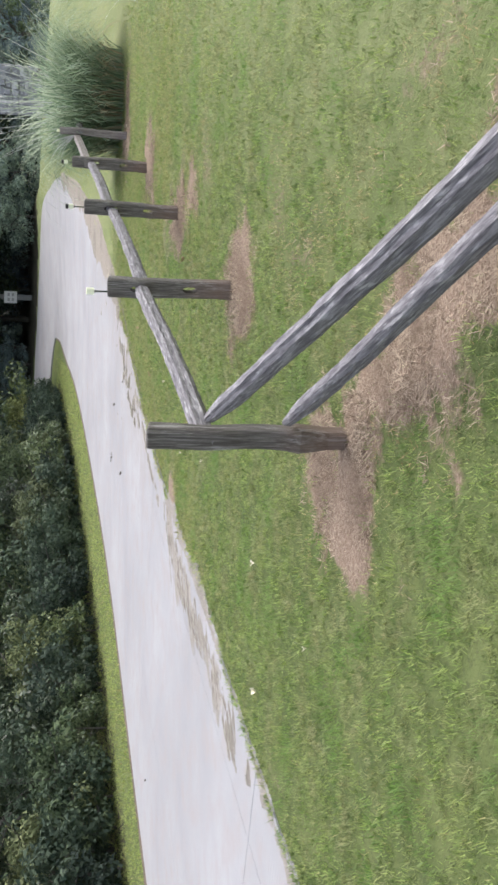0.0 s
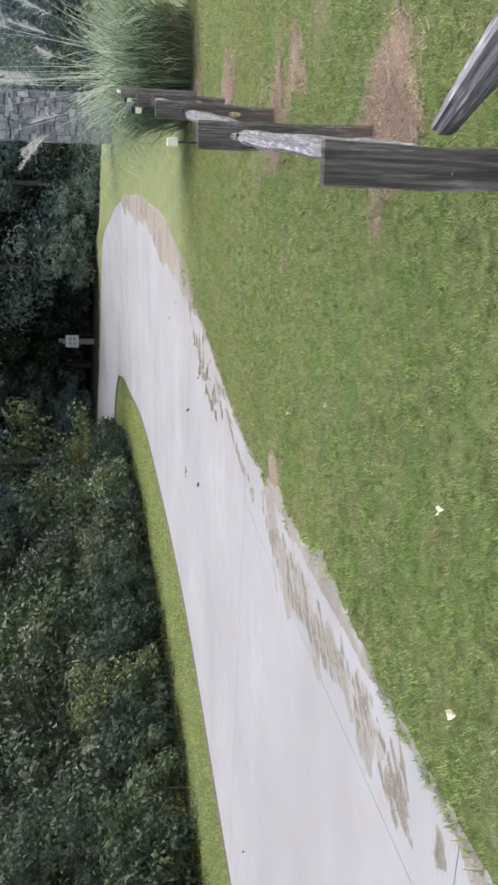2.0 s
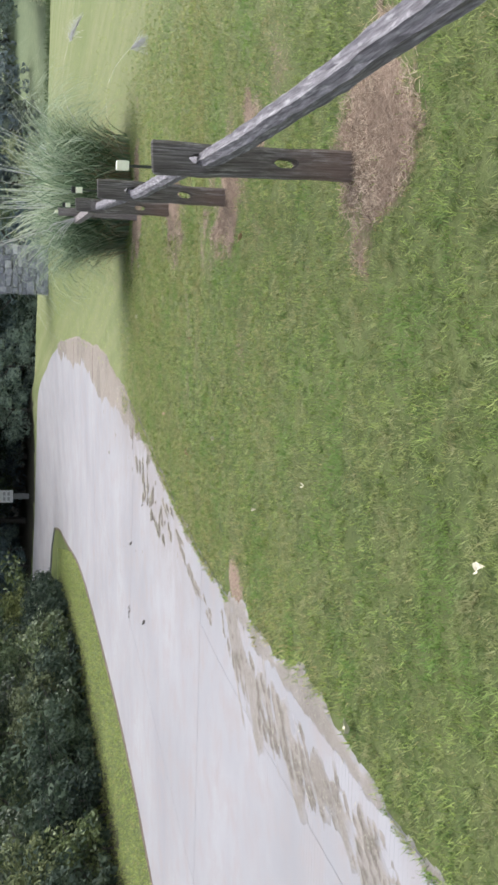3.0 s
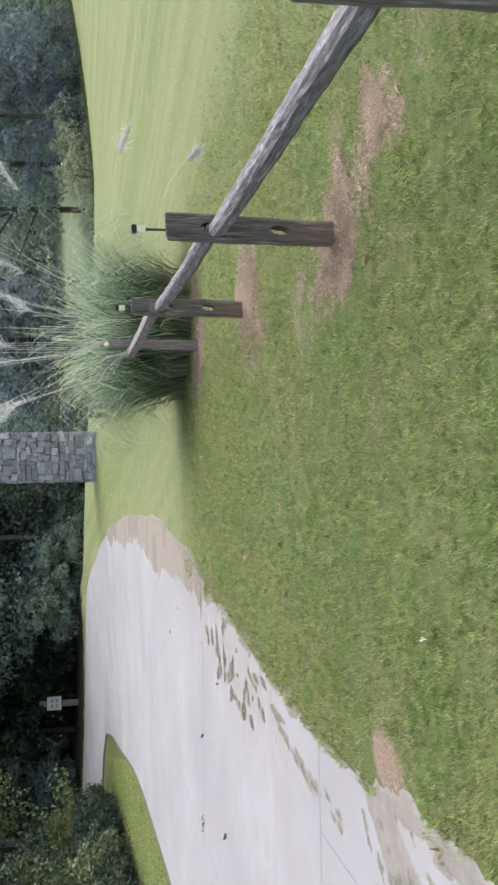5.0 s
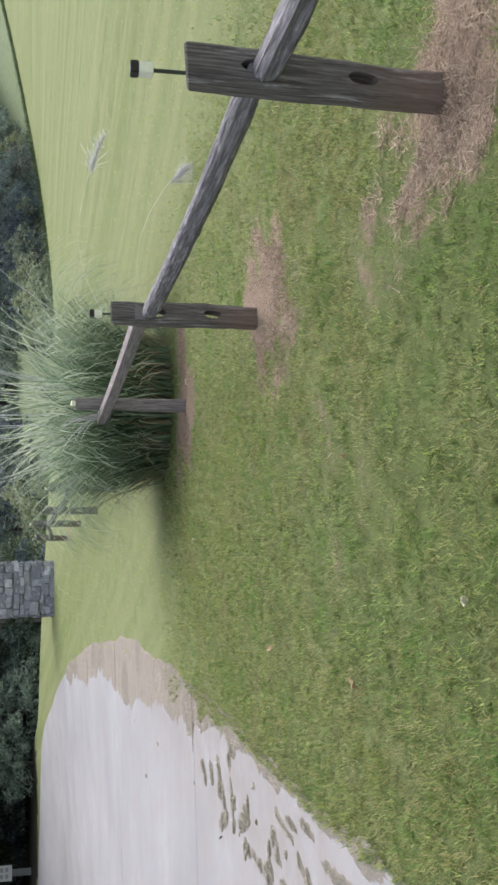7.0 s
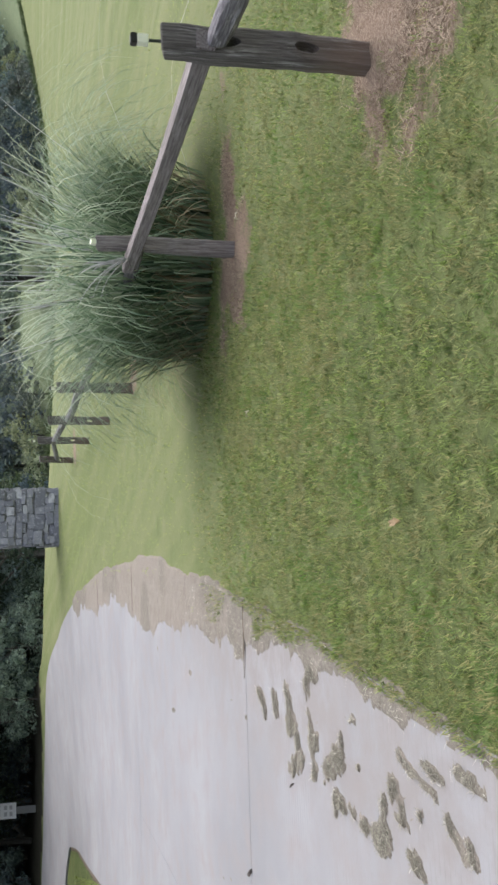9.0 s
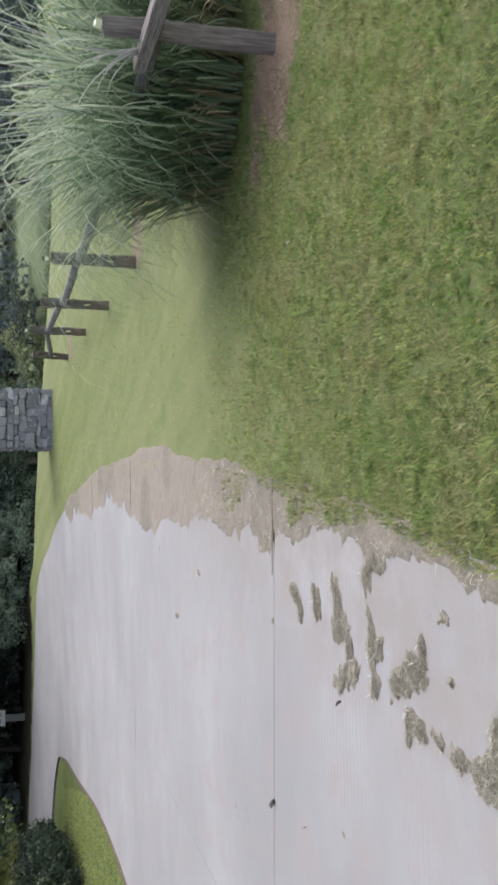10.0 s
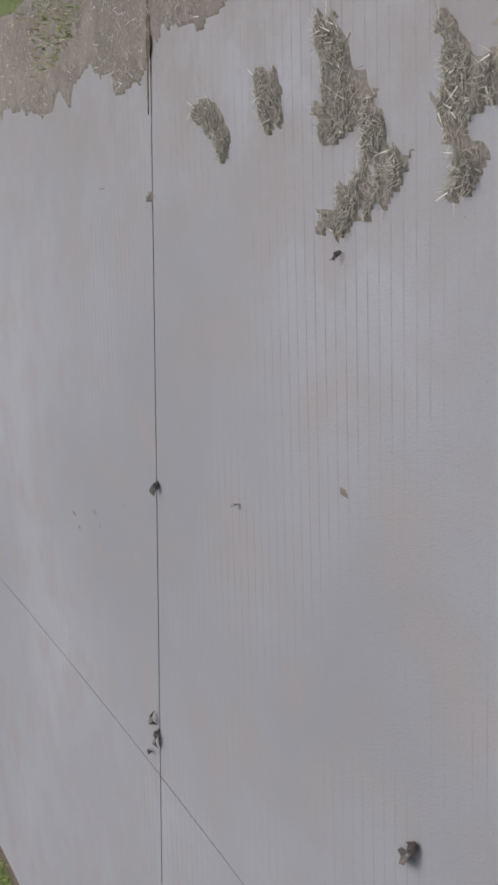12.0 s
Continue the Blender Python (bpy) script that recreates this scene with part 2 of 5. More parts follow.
def concrete_surface(name, base, ribs):
    m, t, nodes, links, bsdf = shader(name)
    at = place(t)
    big, mid, fine = noise_of(t, at, 0.45, 4.0), noise_of(t, at, 3.0, 5.0), noise_of(t, at, 180.0, 3.0)
    col = ramp(t, big, [(0.35, tuple(c * 0.86 for c in base)), (0.65, tuple(c * 1.1 for c in base))])
    col = mix(t, ramp(t, mid, [(0.46, (0, 0, 0)), (0.7, (0.7, 0.7, 0.7))]), col, (base[0] * 0.98, base[1] * 0.87, base[2] * 0.8))
    col = mix(t, ramp(t, fine, [(0.3, (0.3, 0.3, 0.3)), (0.45, (0, 0, 0))]), col, tuple(c * 0.6 for c in base))
    # brownish film washed out of the clippings
    g = t.nodes.new("ShaderNodeAttribute")
    g.attribute_name = "grime"
    film = math_of(t, "MULTIPLY", g.outputs["Fac"], ramp(t, noise_of(t, at, 2.6, 5.0, 0.7), [(0.38, (0.15, 0.15, 0.15)), (0.6, (0.9, 0.9, 0.9))]))
    col = mix(t, film, col, (base[0] * 0.86, base[1] * 0.79, base[2] * 0.73))
    rel = fine
    if ribs:
        # fine tined grooves across the drive, worn away in places
        w = t.nodes.new("ShaderNodeTexWave")
        w.bands_direction = "Y"
        w.inputs["Scale"].default_value, w.inputs["Distortion"].default_value = 6.3, 1.6
        w.inputs["Detail"].default_value, w.inputs["Detail Scale"].default_value = 1.0, 0.06
        links.new(place(t, turn=0.212), w.inputs["Vector"])
        line = ramp(t, w.outputs["Fac"], [(0.0, (1, 1, 1)), (0.045, (0, 0, 0))])
        worn = ramp(t, noise_of(t, at, 0.9, 4.0), [(0.45, (0.03, 0.03, 0.03)), (0.68, (0.62, 0.62, 0.62))])
        line = mix(t, 1.0, line, ramp(t, noise_of(t, at, 9.0, 4.0), [(0.35, (0.1, 0.1, 0.1)), (0.6, (1, 1, 1))]), "MULTIPLY")
        line = mix(t, 1.0, line, worn, "MULTIPLY")
        col = mix(t, line, col, tuple(c * 0.4 for c in base))
        rel = mix(t, line, fine, (0, 0, 0))
    links.new(col, bsdf.inputs["Base Color"])
    bsdf.inputs["Roughness"].default_value = 0.75
    bsdf.inputs["Specular IOR Level"].default_value = 0.35
    bump(t, bsdf, rel, 0.35, 0.004)
    return m


def wood_surface(name, dark, mid, pale, flecks=0.5, soiled=False, crisp=False):
    """Weathered split timber: grain along the piece, pale lichen flecks."""
    m, t, nodes, links, bsdf = shader(name)
    grain = noise_of(t, place(t, (95, 95, 7.0 if crisp else 4.0), local=True), 1.0, 7.0, 0.7)
    blotch = noise_of(t, place(t, (26, 26, 9.0) if crisp else (14, 14, 3.0), local=True), 1.0, 5.0, 0.65)
    col = ramp(t, grain, [(0.3, tuple(c * 0.75 for c in dark)), (0.4, dark), (0.52, mid), (0.72, tuple(0.5 * (a + b) for a, b in zip(mid, pale)))])
    fleck = math_of(t, "MULTIPLY", ramp(t, blotch, [(0.53, (0, 0, 0)), (0.6, (1, 1, 1))]), ramp(t, grain, [(0.46, (0, 0, 0)), (0.58, (flecks,) * 3)]))
    col = mix(t, fleck, col, pale)
    if soiled:
        # splashed brown at the foot, in an uneven line
        sep = t.nodes.new("ShaderNodeSeparateXYZ")
        links.new(place(t, local=True), sep.inputs[0])
        foot = math_of(t, "ADD", sep.outputs[2], math_of(t, "MULTIPLY", blotch, 0.35))
        col = mix(t, ramp(t, foot, [(0.3, (0.55, 0.55, 0.55)), (0.55, (0, 0, 0))]), col, (0.2, 0.135, 0.1))
    links.new(col, bsdf.inputs["Base Color"])
    bsdf.inputs["Roughness"].default_value = 0.8
    bsdf.inputs["Specular IOR Level"].default_value = 0.25
    bump(t, bsdf, grain, 0.5, 0.01)
    return m


def thatch_surface():
    m, t, nodes, links, bsdf = shader("dried_clippings")
    at = place(t)
    fine = noise_of(t, place(t, (1, 2.2, 1), 0.4), 70.0, 5.0)
    col = ramp(t, fine, [(0.28, (0.12, 0.1, 0.08)), (0.5, (0.25, 0.215, 0.18)), (0.72, (0.38, 0.34, 0.295))])
    dust = ramp(t, noise_of(t, at, 9.0, 5.0), [(0.35, (0.205, 0.175, 0.15)), (0.65, (0.3, 0.262, 0.23))])
    col = mix(t, ramp(t, noise_of(t, at, 5.0, 5.0), [(0.42, (0.85, 0.85, 0.85)), (0.6, (0.1, 0.1, 0.1))]), col, dust)
    matted = ramp(t, fine, [(0.3, (0.05, 0.046, 0.036)), (0.5, (0.135, 0.124, 0.1)), (0.72, (0.33, 0.312, 0.262))])
    k = t.nodes.new("ShaderNodeAttribute")
    k.attribute_name = "clump"
    col = mix(t, k.outputs["Fac"], col, matted)
    sun = t.nodes.new("ShaderNodeAttribute")
    sun.attribute_name = "bleached"
    col = mix(t, math_of(t, "MULTIPLY", sun.outputs["Fac"], math_of(t, "MULTIPLY", math_of(t, "SUBTRACT", 1.0, k.outputs["Fac"]), 0.6)), col, (0.3, 0.28, 0.272))
    col = mix(t, math_of(t, "MULTIPLY", sun.outputs["Fac"], math_of(t, "MULTIPLY", k.outputs["Fac"], 0.4)), col, (0.2, 0.175, 0.155))
    thin = t.nodes.new("ShaderNodeAttribute")
    thin.attribute_name = "thin"
    col = mix(t, thin.outputs["Fac"], col, (0.302, 0.3, 0.318))
    links.new(col, bsdf.inputs["Base Color"])
    bsdf.inputs["Roughness"].default_value = 0.9
    bump(t, bsdf, fine, 0.8, 0.01)
    return m


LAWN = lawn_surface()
CONCRETE = concrete_surface("ribbed_concrete", (0.294, 0.293, 0.31), True)
SMOOTH = concrete_surface("pale_concrete", (0.292, 0.292, 0.31), False)
JOINT = concrete_surface("joint_dirt", (0.17, 0.16, 0.15), False)
WOOD = wood_surface("weathered_post_wood", (0.078, 0.07, 0.066), (0.138, 0.126, 0.12), (0.45, 0.44, 0.44), 0.7, True)
RAILWOOD = wood_surface("silvered_rail_wood", (0.11, 0.102, 0.114), (0.195, 0.185, 0.203), (0.5, 0.488, 0.5), 0.55, crisp=True)
SAWN = wood_surface("sawn_grey_timber", (0.125, 0.108, 0.105), (0.225, 0.2, 0.197), (0.45, 0.43, 0.43), 0.3)
THATCH = thatch_surface()
STRAW = leafy("straw_bits", (0.15, 0.138, 0.108), (0.52, 0.49, 0.41), (0.23, 0.212, 0.168), 0.15, 0.7, 3.0)
BLEACHED = leafy("bleached_straw", (0.4, 0.365, 0.29), (0.78, 0.75, 0.66), (0.58, 0.545, 0.45), 0.15, 0.6, 3.0)
BROWN = leafy("dead_grass_bits", (0.1, 0.068, 0.05), (0.56, 0.455, 0.35), (0.225, 0.165, 0.128), 0.15, 0.8, 2.5)
BLADE = leafy("mown_grass", (0.068, 0.124, 0.036), (0.43, 0.54, 0.16), (0.33, 0.38, 0.135), 0.4, 0.5, 0.9, 0.3, worn=(0.34, 0.315, 0.18), lush=(0.14, 0.275, 0.055), tuft_shadow=(0.088, 0.146, 0.038))
MEADOW_BLADE = leafy("meadow_grass", (0.27, 0.34, 0.1), (0.4, 0.47, 0.165), (0.36, 0.41, 0.16), 0.5, 0.6, 0.8)
DULL_BLADE = leafy("dry_grass", (0.21, 0.205, 0.08), (0.5, 0.47, 0.23), (0.37, 0.34, 0.16), 0.35, 0.7, 1.3)
EDGE_GRASS = leafy("dark_edge_grass", (0.05, 0.075, 0.035), (0.12, 0.16, 0.075), (0.08, 0.11, 0.05), 0.3, 0.7, 0.5)
FRINGE = leafy("scorched_grass", (0.26, 0.18, 0.095), (0.56, 0.46, 0.27), (0.38, 0.29, 0.16), 0.3, 0.7, 1.6)
PAMPAS = leafy("pampas_blades", (0.08, 0.14, 0.09), (0.33, 0.43, 0.28), (0.22, 0.31, 0.2), 0.4, 0.45, 1.5, 0.25)
PALE_BLADE = leafy("pale_pampas_blades", (0.29, 0.36, 0.25), (0.53, 0.59, 0.45), (0.38, 0.45, 0.33), 0.4, 0.45, 1.5, 0.25)
DEAD_BLADE = leafy("dead_pampas_blades", (0.22, 0.19, 0.12), (0.48, 0.42, 0.29), (0.34, 0.29, 0.2), 0.35, 0.6, 1.5)
PLUME = leafy("silvery_plume", (0.5, 0.5, 0.5), (0.8, 0.8, 0.82), (0.6, 0.6, 0.62), 0.4, 0.7, 4.0)
LEAF_F = leafy("deep_green_leaves", (0.03, 0.052, 0.036), (0.115, 0.155, 0.1), (0.066, 0.095, 0.066), 0.25, 0.6, 0.5, own=0.45)
LEAF_A = leafy("hedge_leaves", (0.038, 0.062, 0.036), (0.155, 0.2, 0.104), (0.086, 0.122, 0.07), 0.25, 0.4, 0.5, 0.35, own=0.45)
LEAF_B = leafy("olive_leaves", (0.08, 0.105, 0.048), (0.24, 0.27, 0.13), (0.155, 0.185, 0.095), 0.25, 0.45, 0.5, own=0.45)
# LEAF_C and LEAF_D: distance haze mixed into the colour, paler and bluer
LEAF_C = leafy("hazed_wood_leaves", (0.1, 0.15, 0.155), (0.25, 0.33, 0.325), (0.17, 0.23, 0.235), 0.45, 0.6, 0.3, own=0.45)
LEAF_D = leafy("hazed_far_leaves", (0.15, 0.195, 0.2), (0.31, 0.375, 0.375), (0.23, 0.285, 0.295), 0.4, 0.7, 0.12, own=0.45)
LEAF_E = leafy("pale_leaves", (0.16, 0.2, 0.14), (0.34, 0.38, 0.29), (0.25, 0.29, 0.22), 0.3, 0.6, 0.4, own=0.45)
BARK = plain("bark", (0.075, 0.07, 0.064), 0.9, 0, 0.5, 18.0)


def stone_surface():
    m, t, nodes, links, bsdf = shader("rubble_stone")
    n = noise_of(t, place(t), 7.0)
    own = t.nodes.new("ShaderNodeObjectInfo").outputs["Random"]
    col = ramp(t, own, [(0.0, (0.15, 0.155, 0.19)), (0.5, (0.27, 0.275, 0.325)), (0.8, (0.37, 0.37, 0.43)), (1.0, (0.6, 0.6, 0.65))])
    col = mix(t, ramp(t, n, [(0.4, (0, 0, 0)), (0.65, (0.6, 0.6, 0.6))]), col, (0.2, 0.205, 0.24))
    col = mix(t, ramp(t, noise_of(t, place(t), 11.0, 4.0, 0.7), [(0.55, (0, 0, 0)), (0.68, (0.8, 0.8, 0.8))]), col, (0.55, 0.55, 0.6))
    links.new(col, bsdf.inputs["Base Color"])
    bsdf.inputs["Roughness"].default_value = 0.9
    bump(t, bsdf, n, 0.5, 0.02)
    return m


STONE = stone_surface()
MORTAR = plain("mortar", (0.27, 0.27, 0.29), 0.9, 0, 0.3, 25.0)
WHITE = plain("white_plastic", (0.86, 0.88, 0.7), 0.35, 0, 0.05)
BLACK = plain("black_plastic", (0.015, 0.015, 0.016), 0.4, 0, 0.2)
STAKE = plain("dark_green_stake", (0.03, 0.04, 0.03), 0.5, 0, 0.2)
SIGN = plain("white_board", (0.75, 0.75, 0.75), 0.5, 0, 0.06)
GREY = plain("grey_board", (0.22, 0.22, 0.22), 0.7, 0, 0.2)
PALE_GREY = plain("pale_grey_print", (0.42, 0.42, 0.42), 0.6, 0, 0.1)
PETAL = plain("bleached_leaf", (0.62, 0.58, 0.45), 0.7, 0, 0.3, 80.0)
TAN = plain("tan_leaf", (0.36, 0.26, 0.15), 0.7, 0, 0.3, 80.0)
SOIL = plain("bare_soil", (0.11, 0.085, 0.06), 0.95, 0, 0.5, 30.0)
DARK = plain("wet_dark_leaf", (0.17, 0.145, 0.13), 0.7, 0, 0.5, 80.0)

# ---- the drive's edges: paired points of its right and left side at each cross joint ----
PAIRS = [((-9, -20), (-16, -18)), ((-4.8, -4.2), (-11, -2.7)), ((-3.0, 1.6), (-9.2, 3)), ((-1.88, 7.3), (-7.3, 8.75)),
         ((-0.66, 13.0), (-5.6, 14.25)), ((1.25, 18.28), (-3.75, 19.72)), ((3.35, 25.05), (-2.15, 26.3)), ((4.45, 30), (-1.25, 31.2)),
         ((5.45, 36.5), (-0.75, 37)), ((5.75, 42), (-0.25, 42.6)), ((5.1, 47.3), (-0.45, 44.2)), ((1.6, 51.6), (-2.2, 45.6)),
         ((-5, 54.6), (-7, 47.4)), ((-25, 59.5), (-25, 52))]


def curve_through(points, steps):
    """A smooth line through the points, steps to each stretch."""
    p = [Vector((*q, 0)).to_2d() for q in points]
    p = [2 * p[0] - p[1]] + p + [2 * p[-1] - p[-2]]
    out = []
    for a, b, c, d in zip(p, p[1:], p[2:], p[3:]):
        for i in range(steps):
            t = i / steps
            out.append(0.5 * (2 * b + (c - a) * t + (2 * a - 5 * b + 4 * c - d) * t * t + (3 * b - a - 3 * c + d) * t ** 3))
    return np.array([*out, p[-2]])


STEPS = 10
RIGHT = curve_through([r for r, l in PAIRS], STEPS)
LEFT = curve_through([l for r, l in PAIRS], STEPS)
up_to = RIGHT[:, 1].argmax() + 1
RX = lambda y: np.interp(y, RIGHT[:up_to, 1], RIGHT[:up_to, 0])
LX = lambda y: np.interp(y, LEFT[:9 * STEPS, 1], LEFT[:9 * STEPS, 0])


def on_drive(x, y, slack=0.0):
    y = np.asarray(y, float)
    return (x < RX(y) + slack) & (x > LX(y) - slack) & (y < 43) | (y >= 43) & (y < 59) & (x < RX(np.minimum(y, 51)) + slack) & (x > -30)


# ---- fence line ----
POSTS = [(1.86, 2.25), (0.49, 5.81), (1.25, 8.77), (2.09, 11.68), (2.925, 14.55), (3.8, 17.49), (4.75, 20.6), (5.62, 23.85), (6.36, 26.7), (7.35, 30.0), (8.35, 33.7)]
# dead grass round the posts: centre, half lengths, turn
BEDS = [(-0.84, 11.69, 0.36, 0.27, 0.68), (0.32, 5.82, 0.54, 0.62, 0.0), (-0.02, 5.52, 0.22, 0.36, -0.3), (0.99, 4.9, 0.43, 1.1, 0.5), (1.65, 2.9, 0.5, 1.1, 0.3), (1.28, 8.34, 0.5, 0.5, 0.1), (2.03, 11.56, 0.4, 0.76, 0.1),
        (2.92, 14.32, 0.52, 0.62, -0.15), (2.22, 10.8, 0.26, 0.34, -0.2), (3.62, 17.5, 0.42, 0.58, 0.1), (4.2, 17.55, 0.95, 0.22, -0.15), (3.6, 18.05, 0.5, 0.2, -0.5), (5.75, 23.65, 0.4, 0.3, 0), (6.6, 26.55, 0.4, 0.3, 0), (7.55, 29.65, 0.4, 0.3, 0), (8.5, 33.1, 0.5, 0.4, 0)]
# thin, dry turf
DRY = [(1.74, 5.6, 0.16, 0.45, 0.2), (2.1, 4.9, 0.15, 0.5, 0.3), (1.42, 6.7, 0.3, 0.6, 0.2), (2.35, 10.1, 0.4, 0.3, 0.2), (2.72, 13.68, 0.2, 0.34, -0.3), (1.75, 7.35, 0.5, 0.3, 0.2), (2.25, 10.5, 0.45, 0.16, 0.3), (1.98, 12.65, 0.35, 0.16, 0.5), (1.72, 12.3, 0.3, 0.22, 0.2), (0.85, 11.3, 0.3, 0.15, 0.1), (1.1, 13.0, 0.3, 0.16, 0.2), (1.55, 10.75, 0.3, 0.2, 0.4), (1.6, 13.5, 0.35, 0.15, 0.3), (0.9, 13.6, 0.25, 0.16, 0), (2.45, 14.6, 0.3, 0.12, 0), (3.2, 14.1, 0.4, 0.1, 0.1), (2.6, 11.4, 0.4, 0.2, 0.3), (-0.72, 11.8, 0.07, 0.35, -0.2), (-1.72, 6.5, 0.16, 0.5, 0.0)]


def bare(x, y):
    """1 on dead grass, 0 on green turf."""
    x, y = np.asarray(x, float), np.asarray(y, float)
    wob = vnoise(x, y, 0.35, 3) - 0.5 + 0.9 * (vnoise(x, y, 0.14, 4) - 0.5) + 0.6 * (vnoise(x, y, 0.05, 5) - 0.5)
    out = np.zeros_like(x)
    for beds, top in ((BEDS, 1.0), (DRY, 0.4)):
        for cx, cy, a, b, turn in beds:
            u, v = (x - cx) * math.cos(turn) + (y - cy) * math.sin(turn), (y - cy) * math.cos(turn) - (x - cx) * math.sin(turn)
            r = np.hypot(u / a, v / b)
            out = np.maximum(out, top * np.clip((1.3 - r + 0.95 * wob) / 1.05, 0, 1))
    return out


# ---- ground ----
def spread(lo, hi, fine, *steps):
    """Grid lines: fine from lo to hi, wider outside, out to each (distance, step)."""
    a = [np.arange(lo, hi + fine / 2, fine)]
    l, h = lo, a[0][-1]
    for reach, step in steps:
        n = max(1, round(reach / step))
        a += [h + step * np.arange(1, n + 1), l - step * np.arange(1, n + 1)]
        l, h = l - step * n, h + step * n
    return np.sort(np.concatenate(a))


gx, gy = spread(-2.6, 6.3, 0.12, (12, 0.5), (60, 2.5), (200, 20), (1500, 150)), spread(1.0, 24.0, 0.12, (42, 0.7), (60, 2.5), (200, 20), (1500, 150))
X, Y = np.meshgrid(gx, gy, indexing="ij")
HEDGE_X = lambda y: np.interp(y, [-6, 8, 15, 18.5, 22, 26, 30, 36, 42, 46], [-13.5, -9.2, -7.4, -6.5, -5.6, -4.5, -3.6, -2.6, -2.1, -3.4])
WOOD_Y = lambda x: np.interp(x, [-25, -5, 1.5, 5.5, 9, 14], [61.5, 56.6, 53.2, 50.6, 51.5, 53])
# very dark ground under the hedge and in the wood
dark_floor = np.maximum((X < HEDGE_X(Y) + 0.15) & (Y < 45), (Y > WOOD_Y(X)) & (X < 15)) & (np.hypot(X, Y) < 110)
B = bare(X, Y)
# rougher, paler grass beyond the fence and up the rise
meadow = np.maximum(smooth(0.0, 3.2, X - np.interp(Y, [p[1] for p in POSTS[1:]], [p[0] for p in POSTS[1:]])), smooth(9.5, 19, Y - 3.0 * (1 - smooth(1.2, 3.4, X - RX(Y))) + 2.0 * (vnoise(X, Y, 1.2, 58) - 0.5))) * (Y > -5) * (X > LX(Y))
far_pasture = smooth(0, 5, Y - np.interp(X, [6, 22.7, 52, 120], [47.5, 49, 61, 90])) * (X > 8)
Z = height(X, Y) + 0.035 * np.where(Y < 24, B, 0) * vnoise(X, Y, 0.3, 8) + 0.02 * (vnoise(X, Y, 0.8, 9) - 0.5) * (Y < 24) * ~on_drive(X, Y, 0.25)
Z = np.where(on_drive(X, Y, -0.1), Z - 0.03, Z)
ground = put("ground", mesh_of("ground", np.stack([X, Y, Z], -1).reshape(-1, 3), grid_faces(*X.shape), [("bare", B.ravel()), ("meadow", meadow.ravel()), ("woodfloor", dark_floor.ravel()), ("pasture", far_pasture.ravel())]), LAWN, flat=False)
tagged(ground, "mown green lawn with worn dry patches and meadow beyond", "lawn", kind="structure")

# ---- drive: a dirt-dark bed with concrete slabs on it, 8 mm deep joints between them ----
LIFT = lambda y: 0.012 + 0.0008 * np.clip(np.asarray(y, float) - 25, 0, 40)
V = np.linspace(0, 1, 9)
P = RIGHT[:, None, :] * (1 - V[None, :, None]) + LEFT[:, None, :] * V[None, :, None]
Z = height(P[..., 0], P[..., 1]) + LIFT(P[..., 1]) - 0.008
road = put("road", mesh_of("road", np.concatenate([P, Z[..., None]], -1).reshape(-1, 3), grid_faces(*P.shape[:2])[:, ::-1]), JOINT, flat=False)
tagged(road, "pale concrete drive with dark joints curving into woods", "driveway", kind="structure")
SEAM = 0.602  # the lengthwise joint, as a share of the width from the right side
GUTTER = 0.115


def slab(i, a, b, gap=0.0045, thin=0.0025):
    """One slab between two cross joints and two lengthwise joints."""
    s = np.arange(i * STEPS, (i + 1) * STEPS + 1)
    r, l = RIGHT[s].copy(), LEFT[s].copy()
    for e in (r, l):
        d0, d1 = e[1] - e[0], e[-2] - e[-1]
        e[0] += d0 / np.hypot(*d0) * gap
        e[-1] += d1 / np.hypot(*d1) * gap
    w = np.hypot(*(r - l).T).mean()
    lo, hi = a + (thin / w if a > 0 else 0), b - (thin / w if b < 1 else 0)
    v = np.linspace(lo, hi, 7)
    p = r[:, None, :] * (1 - v[None, :, None]) + l[:, None, :] * v[None, :, None]
    z = height(p[..., 0], p[..., 1]) + LIFT(p[..., 1])
    top = np.concatenate([p, z[..., None]], -1)
    n, m = top.shape[:2]
    faces = grid_faces(n, m)[:, ::-1]
    ring = np.concatenate([np.arange(m), np.arange(1, n) * m + m - 1, (n - 1) * m + np.arange(m - 2, -1, -1), np.arange(n - 2, 0, -1) * m])
    low = top.reshape(-1, 3)[ring] - (0, 0, 0.06)
    k = n * m + np.arange(len(ring))
    sides = np.stack([ring, np.roll(ring, -1), np.roll(k, -1), k], -1)
    flat = np.concatenate([top.reshape(-1, 3), low])
    grime = (1 - smooth(0.5, 1.5, RX(flat[:, 1]) - flat[:, 0])) * smooth(13, 15, flat[:, 1]) * (1 - smooth(19, 23, flat[:, 1]))
    put("slab", mesh_of("slab", flat, np.concatenate([faces, sides]), [("grime", grime)]), CONCRETE if i < 6 else SMOOTH, road)


for i in range(len(PAIRS) - 1):
    cuts = [0, GUTTER, SEAM, 1] if 2 <= i <= 3 else [0, SEAM, 1] if i < 6 else [0, 1]
    for a, b in zip(cuts, cuts[1:]):
        slab(i, a, b)

